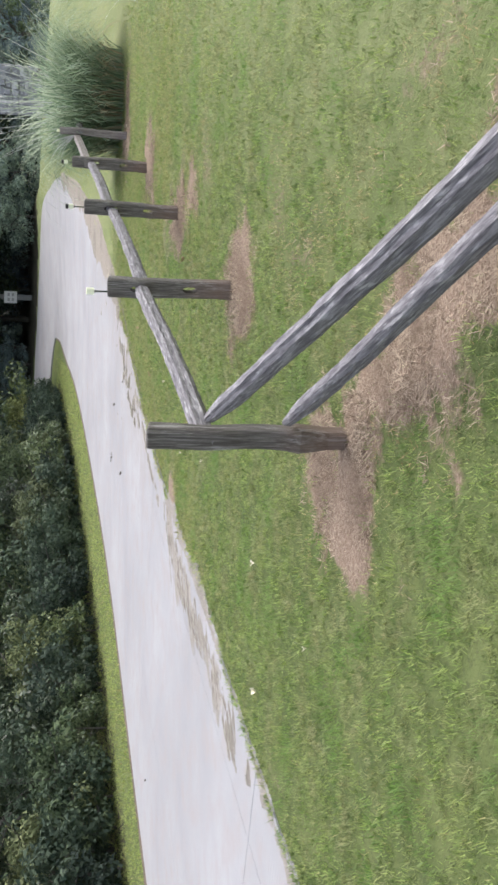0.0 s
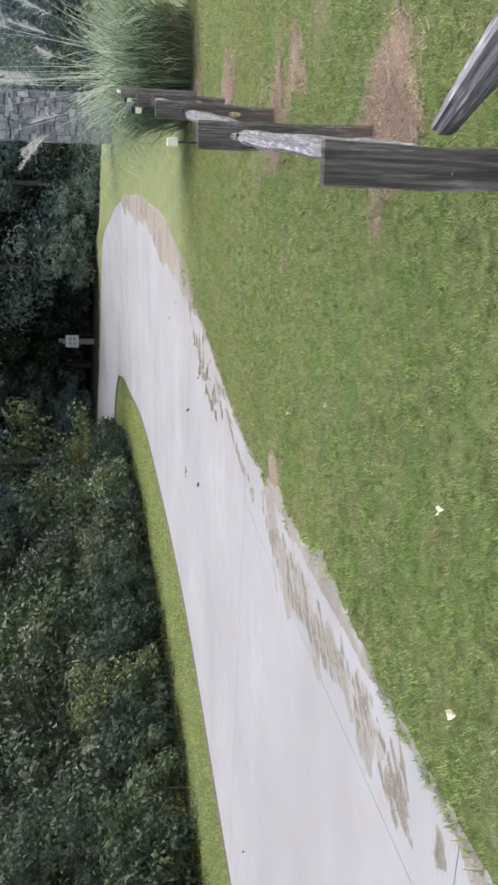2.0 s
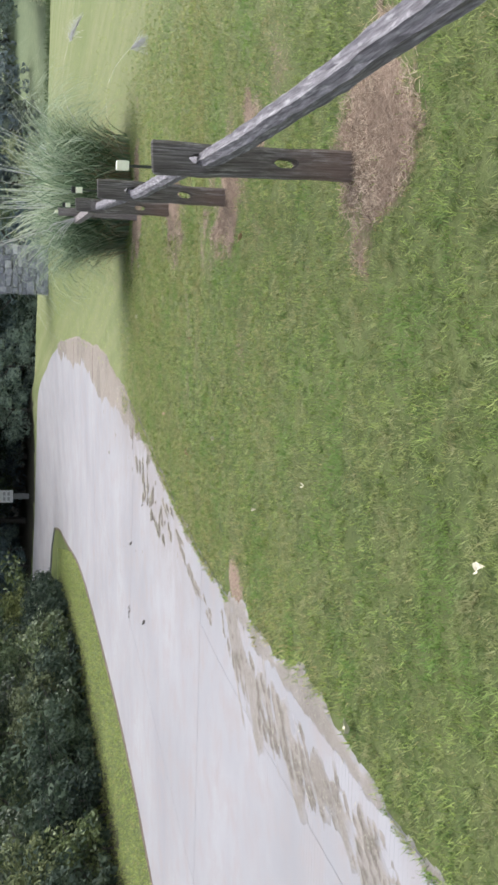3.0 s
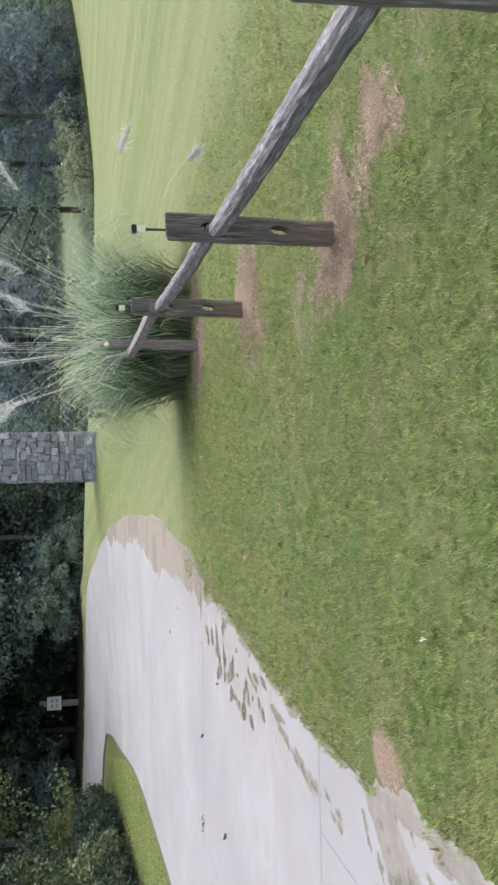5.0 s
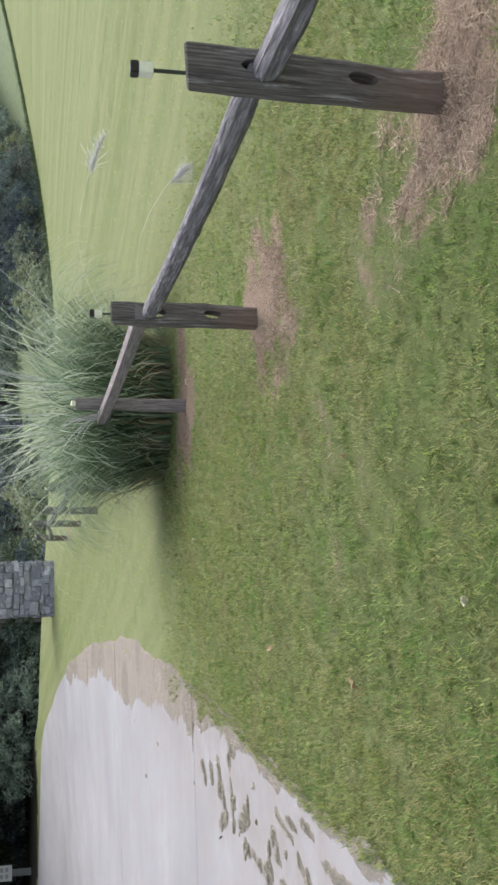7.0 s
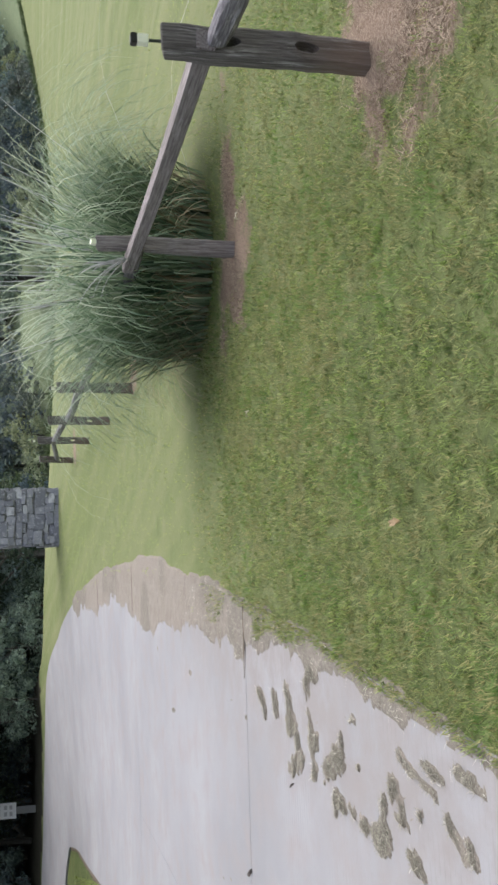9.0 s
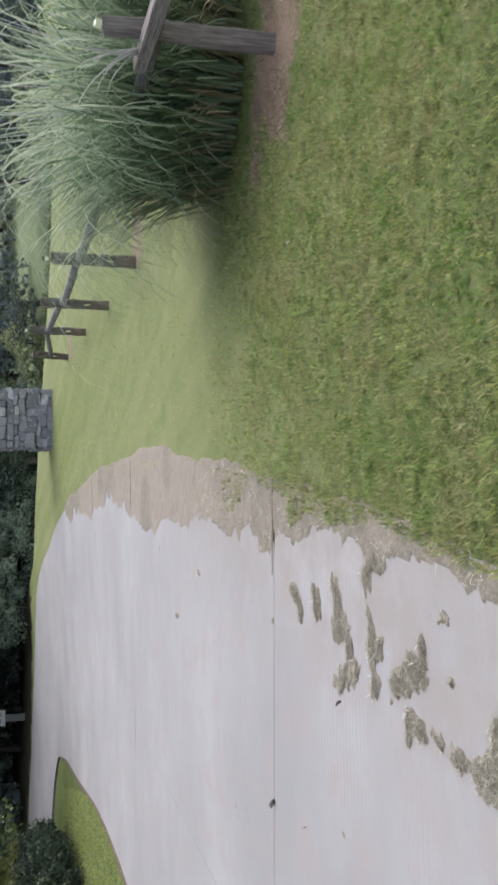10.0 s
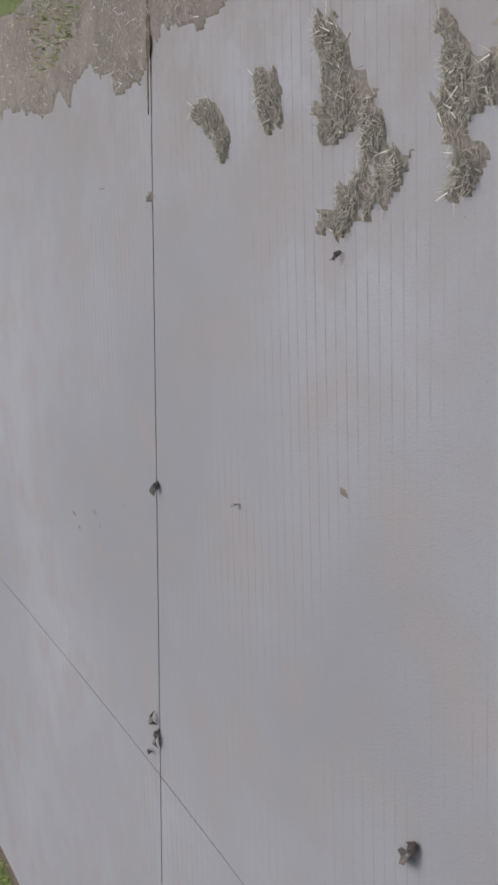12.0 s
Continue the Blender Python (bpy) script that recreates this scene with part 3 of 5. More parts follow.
# ---- a lip of bare soil where the turf meets the drive's left side ----
edge = LEFT[2 * STEPS:9 * STEPS + 4]
out = np.gradient(edge, axis=0)
out = np.stack([-out[:, 1], out[:, 0]], -1) / np.hypot(*out.T)[:, None]
steps = np.linspace(0, len(edge) - 1, 900)
edge, out = [np.stack([np.interp(steps, np.arange(len(a)), a[:, k]) for k in (0, 1)], -1) for a in (edge, out)]
wide = 0.04 + 0.1 * vnoise(edge[:, 0], edge[:, 1], 0.35, 51) ** 2 + 0.03 * vnoise(edge[:, 0], edge[:, 1], 0.08, 52)
P = edge[:, None] + out[:, None] * wide[:, None, None] * np.array([-0.25, 0.3, 0.75, 1.0])[None, :, None]
Z = height(P[..., 0], P[..., 1]) + LIFT(P[..., 1]) + np.array([-0.004, 0.012, 0.016, -0.03])[None]
soil = put("soil_edge", mesh_of("soil_edge", np.concatenate([P, Z[..., None]], -1).reshape(-1, 3), grid_faces(*P.shape[:2])[:, ::-1]), SOIL, flat=False)
tagged(soil, "thin dark lip of soil between grass strip and concrete", "soil", kind="stuff")

# ---- dark dirt and moss where the cross joints run out into the turf ----
def joint_dirt(i, reach, seed):
    (rx, ry), (lx, ly) = PAIRS[i]
    way = np.array([lx - rx, ly - ry]) / math.hypot(lx - rx, ly - ry)
    t = np.linspace(-0.03, reach, 60)
    mid = np.array([rx, ry])[None] + way[None] * t[:, None]
    half = np.maximum(0.002, 0.075 * (vnoise(t, t, 0.05, seed) - 0.25) * vnoise(t, t, 0.25, seed + 1)) * (1 - smooth(0.5 * reach, reach, t))
    side = np.array([-way[1], way[0]])
    P = mid[:, None] + side[None, None] * half[:, None, None] * np.array([-1.0, 0.0, 1.0])[None, :, None]
    Z = height(P[..., 0], P[..., 1]) + LIFT(P[..., 1]) + np.array([0.009, 0.014, 0.009])[None]
    ob = put("joint_dirt", mesh_of("joint_dirt", np.concatenate([P, Z[..., None]], -1).reshape(-1, 3), grid_faces(*P.shape[:2])), SOIL, flat=False)
    tagged(ob, "dark damp dirt caught along a joint in the concrete", "dirt", kind="stuff")


joint_dirt(5, 0.55, 61)
joint_dirt(6, 0.6, 63)
joint_dirt(7, 0.6, 65)

# ---- dried clippings along the drive's right edge ----
# clippings dropped in heaps on the concrete: centre, half lengths, turn
HEAPS = [(0.53, 17.98, 0.091, 0.05, 0.78), (0.42, 17.91, 0.05, 0.036, 0.11), (0.44, 17.6, 0.098, 0.05, 0.34), (0.41, 17.25, 0.09, 0.056, 0.27), (0.27, 17.25, 0.08, 0.095, 2.93), (0.13, 17.13, 0.08, 0.052, 2.85),
         (0.02, 17.28, 0.118, 0.055, 1.76), (0.02, 17.12, 0.1, 0.062, 1.9), (0.14, 16.81, 0.12, 0.085, 0.18), (0.11, 16.72, 0.08, 0.055, 2.66), (-0.05, 16.82, 0.07, 0.05, 2.56), (0.42, 16.8, 0.075, 0.066, 0.54), (0.46, 16.68, 0.1, 0.045, 1.21),
         (-0.05, 16.53, 0.095, 0.055, 1.51), (-0.02, 16.37, 0.115, 0.055, 1.4), (-0.23, 16.47, 0.065, 0.045, 2.8), (-0.25, 16.36, 0.07, 0.036, 1.14)]
DROPS = [(0.06, 16.26, 0.061, 0.051, -0.95), (-0.28, 16.22, 0.103, 0.038, 1.18), (-0.35, 16.05, 0.089, 0.045, 1.31), (-0.41, 15.83, 0.112, 0.06, 1.57), (-0.1, 16.02, 0.035, 0.031, -2.19),
         (-0.26, 15.72, 0.075, 0.04, 2.78), (-0.22, 15.57, 0.072, 0.058, 0.39), (-0.34, 15.5, 0.104, 0.073, 0.87), (-0.34, 15.29, 0.106, 0.056, -1.44), (-0.4, 14.97, 0.146, 0.045, 0.75), (-0.49, 14.82, 0.084, 0.045, 0.66),
         (-0.52, 15.41, 0.134, 0.043, 1.05), (-1.59, 17.35, 0.06, 0.042, 2.01), (0.16, 16.14, 0.05, 0.2, -0.4), (-0.65, 14.06, 0.05, 0.25, -0.4), (-1.14, 12.7, 0.05, 0.16, -0.4), (-0.84, 12.34, 0.05, 0.3, -0.4), (-2.06, 7.52, 0.1, 0.09, 0.0)]
SCRAPS = [(1.19, 20.93, 0.15, 0.05, 1.16), (0.66, 19.05, 0.1, 0.045, 1.36), (0.97, 22.1, 0.16, 0.05, 1.41), (1.82, 23.05, 0.15, 0.06, 1.43), (0.91, 19.9, 0.07, 0.03, 1.3), (0.45, 18.54, 0.07, 0.035, 1.3), (-0.12, 16.65, 0.036, 0.032, 0.3), (0.21, 17.34, 0.034, 0.024, 0.2)]
CLUMPS = HEAPS + DROPS + SCRAPS
scraps = range(len(HEAPS + DROPS), len(CLUMPS))
rng = np.random.default_rng(5)
BELT_OUT = lambda y: np.interp(y, [7.5, 8.4, 9.27, 10.12, 11.1, 11.8, 12.6], [-2.16, -2.12, -1.9, -1.8, -1.67, -1.37, -0.85])
BELT_IN = lambda y: np.interp(y, [7.5, 8.3, 9.1, 10, 11, 11.6, 12.6], [-1.95, -1.85, -1.66, -1.52, -1.3, -0.85, -0.5])
for k in range(150):
    y = 8.05 + 4.3 * rng.uniform(0, 1) ** 1.35
    e = rng.uniform(0, 1) ** 1.5
    long = rng.uniform(0.05, 0.17)
    CLUMPS.append((float(BELT_OUT(y) * (1 - e) + BELT_IN(y) * e), y, long, rng.uniform(0.02, 0.034) + 0.06 * long, rng.uniform(0.45, 1.0)))
for y in np.arange(12.6, 15.6, 0.3):
    d, c = rng.uniform(0.1, 0.4), rng.uniform(0.7, 1.25)
    CLUMPS.append((float(RX(y)) - d, y + rng.uniform(-0.1, 0.1), 0.042 * c, rng.uniform(0.12, 0.3) * c, -0.42 + rng.uniform(-0.15, 0.15)))
SHEET_Y = np.concatenate([np.arange(5.0, 15.6, 0.03), np.arange(15.6, 21.0, 0.014), np.arange(21.0, 36.0, 0.05)])
SHEET_D = np.concatenate([np.arange(-0.45, 2.2, 0.016), np.arange(2.2, 2.7, 0.05)])


def litter(x, y, d):
    """How thick the clippings lie, below 0 where there are none. d: metres in from the grass edge."""
    belt = np.interp(y, [5, 6.2, 7.5, 9, 12, 14, 15.5, 17, 17.7, 18.2, 19, 20, 23, 28, 31, 34, 36], [0.05, 0.25, 0.02, 0.05, 0.06, 0.06, 0.1, 0.2, 0.29, 0.4, 0.54, 0.56, 0.76, 0.66, 0.6, 0.5, 0.15])
    wob = vnoise(x, y, 0.35, 21) - 0.5 + 0.7 * (vnoise(x, y, 0.11, 22) - 0.5) + 0.35 * (vnoise(x, y, 0.05, 23) - 0.5)
    slow = vnoise(x + 0.3 * y, y, 1.3, 25) - 0.5 + 0.5 * (vnoise(x, y, 0.5, 26) - 0.5)
    near = 1 - smooth(14, 20, y)
    wob_belt = wob * (0.25 + 0.75 * near) + slow * (1 - near)
    out = (belt + 0.5 * wob_belt * np.minimum(1, belt * 3) - d) / 0.12
    flow = vnoise(0.75 * x + 0.66 * y, 5 * (0.75 * y - 0.66 * x), 0.4, 28) - 0.5
    spill = (np.minimum(x - BELT_OUT(y), BELT_IN(y) - x) + 0.0 + 0.2 * wob + 0.5 * flow) / 0.8 - 0.5 * smooth(11.6, 12.6, y) - 0.5 * (1 - smooth(7.9, 8.6, y))
    out = np.maximum(out, np.minimum(spill, 0.15))
    film = out
    for k, (cx, cy, a, b, turn) in enumerate(CLUMPS):
        a, b = (a * 0.85, b * 0.85) if k >= len(HEAPS) else (a, b)
        u, v = (x - cx) * math.cos(turn) + (y - cy) * math.sin(turn), (y - cy) * math.cos(turn) - (x - cx) * math.sin(turn)
        out = np.maximum(out, (1.24 if k < len(HEAPS) else 0.72 if k in scraps else 1.05) - np.hypot(u / a, v / b) + (0.8 if k < len(HEAPS) or k > 60 else 1.4) * wob + 0.8 * (vnoise(x, y, 0.035, 24) - 0.5))
    rim = (d + 0.0 + 0.02 * smooth(15.8, 17.2, y) + 0.1 * smooth(18.2, 19.4, y) + 0.13 * np.exp(-((y - 11.5) / 0.5) ** 2) * (0.7 + 0.6 * vnoise(x, y, 0.12, 27)) + 0.17 * np.exp(-((y - 9.7) / 0.9) ** 2) + 0.08 * wob_belt * (1 + belt)) / 0.06
    return np.clip(np.minimum(out, rim), -1, 1), np.clip((out - film) * 2, 0, 1) * smooth(0.12, 0.6, out)


S, D = np.meshgrid(SHEET_Y, SHEET_D, indexing="ij")
SX = RX(S) - D
M, K = litter(SX, S, D)
K = np.maximum(K, smooth(0.5, 0.75, vnoise(SX, S, 0.8, 33)) * 0.5)
K = np.maximum(K, smooth(0.36, 0.54, 0.6 * vnoise(SX, S, 0.22, 34) + 0.4 * vnoise(SX, S, 0.07, 35)) * (1 - smooth(19, 21.5, S)) * (0.3 + 0.2 * smooth(12.5, 14.5, S)))
Z = height(SX, S) + LIFT(S) + np.where(M > 0, 0.003 + 0.01 * M * (0.4 + vnoise(SX, S, 0.06, 30)) * (0.35 + 0.65 * K), -0.012 + 0.012 * M)
F = grid_faces(*S.shape)
F = F[(M.ravel()[F] > -0.25).any(1)]
clippings = put("dried_clippings", mesh_of("dried_clippings", np.stack([SX, S, Z], -1).reshape(-1, 3), F[:, ::-1], [("clump", K.ravel()), ("bleached", (1 - smooth(12.5, 14.5, S)).ravel()), ("thin", ((1 - smooth(12.5, 14.5, S)) * (1 - smooth(0.0, 0.14, M)) * (1 - K)).ravel())]), THATCH, flat=False)
tagged(clippings, "matted dried grass clippings strewn along the concrete edge", "dry clippings", kind="stuff")


def bits(name, x, y, z, material, long, wide, rise, seed, label, category):
    """Loose blades: one thin triangle each."""
    g = np.random.default_rng(seed)
    n = len(x)
    turn, l = g.uniform(0, 2 * np.pi, n), g.uniform(0.5, 1.0, n) * long
    w, up = g.uniform(0.6, 1.0, n) * wide, g.uniform(0.3, 1.0, n) * rise
    flat = np.sqrt(np.maximum(l * l - up * up, 1e-6))
    c, s = np.cos(turn), np.sin(turn)
    base = np.stack([x, y, z], -1)
    side = np.stack([-s, c, 0 * s], -1) * (w / 2)[:, None]
    tip = base + np.stack([c * flat, s * flat, up], -1)
    v = np.stack([base - side, base + side, tip], 1).reshape(-1, 3)
    ob = put(name, mesh_of(name, v, np.arange(3 * n).reshape(-1, 3)), material)
    return tagged(ob, label, category, kind="stuff")


g = np.random.default_rng(11)
n = 220000
y, d = g.uniform(5, 34, n), g.uniform(-0.1, 1.9, n)
x = RX(y) - d
m, k = litter(x, y, d)
keep = (m > 0.05) & (g.uniform(0, 1, n) < np.where(y < 20, 0.55 + 0.45 * k, 0.2 + 0.2 * k))
n = 75000
hx, hy = g.uniform(-0.7, 0.75, n), g.uniform(14.7, 18.2, n)
hm, hk = litter(hx, hy, RX(hy) - hx)
heaped = (hm > 0.03) & (hk > 0.15)
x, y, m = np.append(x[keep], hx[heaped]), np.append(y[keep], hy[heaped]), np.append(m[keep], hm[heaped])
bits("straw", x, y, height(x, y) + LIFT(y) + 0.004 + 0.011 * m, STRAW, 0.042, 0.0027, 0.012, 12, "loose pale straw lying on the dried clippings", "straw")
n = 9000
x, y = g.uniform(-0.6, 1.9, n), g.uniform(14.5, 21.0, n)
m, k = litter(x, y, RX(y) - x)
keep = (m > 0.05) & (g.uniform(0, 1, n) < 0.6)
x, y, m = x[keep], y[keep], m[keep]
bits("straw", x, y, height(x, y) + LIFT(y) + 0.008 + 0.011 * m, BLEACHED, 0.05, 0.0042, 0.014, 15, "bleached stalks scattered over the dried clippings", "straw")
n = 700000
x, y = g.uniform(-0.6, 5.2, n), g.uniform(1.8, 18.5, n)
keep = bare(x, y) > g.uniform(0.36, 0.85, n)
x, y = x[keep], y[keep]
bits("dead_grass", x, y, height(x, y) + 0.012, BROWN, 0.085, 0.006, 0.026, 13, "flattened brown dead grass round the fence posts", "dead grass")


n = 260000
x, y = g.uniform(-0.7, 4.4, n), g.uniform(2.0, 15.5, n)
b = bare(x, y)
keep = (b > 0.12) & (b < 0.75) & (g.uniform(0, 1, n) < 0.22)
x, y = x[keep], y[keep]
bits("scorched_grass", x, y, height(x, y) + 0.006, FRINGE, 0.05, 0.005, 0.025, 14, "straw-coloured scorched grass round the bare patches", "dry grass")


def turf(name, x0, x1, y0, y1, n, long, wide, seed, label, blades=4, material=None, meadow=False):
    """Mown grass: single blades in loose groups, thinning out with distance in the meadow."""
    g = np.random.default_rng(seed)
    x, y = g.uniform(x0, x1, n), g.uniform(y0, y1, n)
    fringe = 0.22 * (0.55 - np.where(y < 15, vnoise(x, y, 0.16, 41), vnoise(x, y, 0.9, 44))) * np.where(y > 16.5, 1.2, 0.8) - 0.05 - 0.3 * smooth(0.5, 0.7, vnoise(x, y, 0.3, 45)) * (y > 17.6) * (y < 21)
    fringe = fringe + 0.13 * np.exp(-((y - 11.5) / 0.5) ** 2) * (0.7 + 0.6 * vnoise(x, y, 0.12, 27)) + 0.17 * np.exp(-((y - 9.7) / 0.9) ** 2)
    fringe = fringe - 0.03 * smooth(15.6, 16.6, y) * (1 - smooth(18.8, 20.2, y))
    fringe = np.where(x < LX(y) + 1, 0.03, np.where(y < 16, np.maximum(fringe, -0.05), fringe))
    keep = ~on_drive(x, y, fringe) & (g.uniform(0, 1, n) > 0.97 * bare(x, y)) & (vnoise(x, y, 0.5, 42) + 0.4 * vnoise(x, y, 0.13, 43) > g.uniform(-0.9, 0.6, n))
    if material is DULL_BLADE:
        keep &= g.uniform(0, 1, n) / (0.12 + 0.88 * smooth(8.5, 11, y)) < 0.45 * smooth(10, 11.5, y) * smooth(0.35, 0.6, vnoise(x, y, 0.7, 49)) + np.maximum(smooth(0.42, 0.65, vnoise(x, y, 1.1, 46)), 1 - smooth(0.3, np.where(y > 14, 2.6, 1.3), x - RX(y))) * np.where(y > 14, 0.62, 0.95) + 0.05
    gaps = vnoise(x, y, 0.055, 47) + 0.5 * vnoise(x, y, 0.11, 48)
    keep &= gaps > np.where(y < 15, 0.46, 0.34)
    thin = (1 - smooth(9, 44, y)) * (1 - smooth(6, 32, x)) if meadow else (1 - smooth(1.4, 4.6, x - 0.28 * (y - 8))) * (1 - smooth(12.0, 20.0, y - 4.5 * (1 - smooth(1.2, 3.4, x - RX(y))))) * (1 - smooth(17.6, 20.3, y + 1.6 * (vnoise(x, y, 0.9, 57) - 0.5))) if y1 < 21 else 1.0
    keep &= g.uniform(0, 1, n) < thin
    x, y = x[keep, None] + g.normal(0, long * 0.3, (keep.sum(), blades)), y[keep, None] + g.normal(0, long * 0.3, (keep.sum(), blades))
    x, y = x.ravel(), y.ravel()
    off = ~on_drive(x, y, np.where(y < 16, -0.03, -0.3))
    x, y = x[off], y[off]
    n = x.size
    z = height(x, y) + 0.02 * (vnoise(x, y, 0.8, 9) - 0.5) * (y < 24) - 0.003
    # turf creeping over the edge of the concrete
    z = np.where(on_drive(x, y, 0.03), height(x, y) + LIFT(y) + 0.006, z)
    root = np.stack([x, y, z], -1)
    turn = 12 * vnoise(x, y, 0.07, 53) + g.normal(0, 1.1, n)
    l, up = g.uniform(0.5, 1.15, n) * long * (0.65 + 0.75 * vnoise(x, y, 0.07, 54)), g.uniform(0.3, 0.95, n)
    flat = np.sqrt(1 - up ** 2)
    side = np.stack([-np.sin(turn), np.cos(turn), 0 * turn], -1) * (g.uniform(0.6, 1.1, n) * wide / 2)[:, None]
    tip = root + np.stack([np.cos(turn) * flat, np.sin(turn) * flat, up], -1) * l[:, None]
    v = np.stack([root - side, root + side, tip], 1).reshape(-1, 3)
    ob = put(name, mesh_of(name, v, np.arange(3 * n).reshape(-1, 3)), material or BLADE)
    return tagged(ob, label, "grass", kind="stuff")


turf("grass", -2.3, 6.5, 3.5, 12.5, 250000, 0.042, 0.0066, 50, "short green mown grass blades beside the drive", 2)
turf("grass", -2.0, 6.0, 4.0, 13.0, 110000, 0.04, 0.006, 51, "dry straw-coloured blades among the mown grass", 2, DULL_BLADE)
turf("grass", -0.8, 10.0, 12.5, 20.5, 225000, 0.045, 0.0078, 60, "short green mown grass blades beside the drive", 2)
turf("grass", -0.8, 8.0, 12.5, 20.5, 150000, 0.042, 0.007, 61, "dry straw-coloured blades among the mown grass", 2, DULL_BLADE)
turf("grass", -2.2, 4.5, 3.5, 13.0, 9000, 0.055, 0.0075, 52, "taller tufts standing out of the mown lawn", 6)
turf("grass", -0.7, 6.0, 13.0, 19.0, 8000, 0.055, 0.008, 62, "taller tufts standing out of the mown lawn", 6)
turf("grass", 4.0, 32.0, 3.0, 46.0, 15000, 0.032, 0.012, 90, "sparse grass out in the meadow", 3, MEADOW_BLADE, True)
turf("grass", -0.5, 9.0, 15.0, 40.0, 9000, 0.032, 0.012, 70, "mown green grass on the rise ahead", 3, MEADOW_BLADE)
turf("grass", -9.5, -1.0, 9.0, 43.0, 45000, 0.06, 0.015, 80, "narrow strip of green grass below the hedge", 3, MEADOW_BLADE)
turf("grass", -9.5, -1.0, 9.0, 43.0, 9000, 0.06, 0.015, 81, "dull dry blades in the strip below the hedge", 3, DULL_BLADE)

# ---- a dark line of grass blades along the meadow's far edge ----
g = np.random.default_rng(71)
n = 9000
x = g.uniform(14, 95, n)
y = np.interp(x, [6, 22.7, 52, 120], [47.5, 49, 61, 90]) + g.normal(0, 0.25, n)
bits("dark_edge_grass", x, y, height(x, y) - 0.02, EDGE_GRASS, 0.34, 0.05, 0.33, 72, "dark grass blades along the far edge of the meadow", "grass")

# ---- split-rail fence ----
def post_mesh(seed, tall, w=0.15, d=0.105, slots=((0.27, 0.385), (0.63, 0.78)), slot=0.045, burl=False):
    """A hewn post: chamfered, a little crooked, with mortises cut through it."""
    g = random.Random(seed)
    bm = bmesh.new()
    lean = [(g.uniform(-0.006, 0.006), g.uniform(-0.006, 0.006)) for _ in range(20)]
    c = 0.014

    def at(z):
        f = max(0.0, min(17.99, (z + 0.3) / 0.1))
        i = int(f)
        a, b = lean[i], lean[i + 1]
        swell = 1.0 + 0.05 * math.sin(z * 5 + seed) + (0.2 * math.exp(-((z - 0.23) / 0.05) ** 2) - 0.14 * (1 - min(1, max(0, (z - 0.1) / 0.1))) if burl else 0)
        return a[0] + (b[0] - a[0]) * (f - i), a[1] + (b[1] - a[1]) * (f - i), swell

    def ring(z, x0, x1, cl, cr, tilt=0.0):
        ox, oy, s = at(z)
        y0, y1 = -d / 2, d / 2
        pts = [(x0, y0 + cl), (x0 + cl, y0), (x1 - cr, y0), (x1, y0 + cr), (x1, y1 - cr), (x1 - cr, y1), (x0 + cl, y1), (x0, y1 - cl)]
        return [Vector((ox + x * s, oy + y * s, z + tilt * x)) for x, y in pts]
    z = -0.25
    for lo, hi in (*slots, (tall, None)):
        n = max(2, int((lo - z) / 0.07))
        rings = [ring(z + (lo - z) * i / n, -w / 2, w / 2, c, c) for i in range(n + 1)]
        if hi is None:
            rings[-1] = [p + Vector((0, 0, 0.04 * p.x - 0.2 * p.y)) for p in rings[-1]]
            rings.append([Vector((p.x * 0.9, p.y * 0.9, p.z + 0.008)) for p in rings[-1]])
        tube(bm, rings)
        if hi is not None:
            for x0, x1, cl, cr in ((-w / 2, -slot / 2, c, 0.003), (slot / 2, w / 2, 0.003, c)):
                rings = []
                for i in range(9):
                    open_to = 1 - 0.9 * abs(i / 4 - 1) ** 4
                    rings.append(ring(lo + (hi - lo) * i / 8, x0, x1 * open_to if x1 < w / 2 else x1, cl, cr) if x0 < 0 else ring(lo + (hi - lo) * i / 8, x0 * open_to, x1, cl, cr))
                tube(bm, rings)
            z = hi
    bmesh.ops.remove_doubles(bm, verts=bm.verts, dist=0.0002)
    return bm


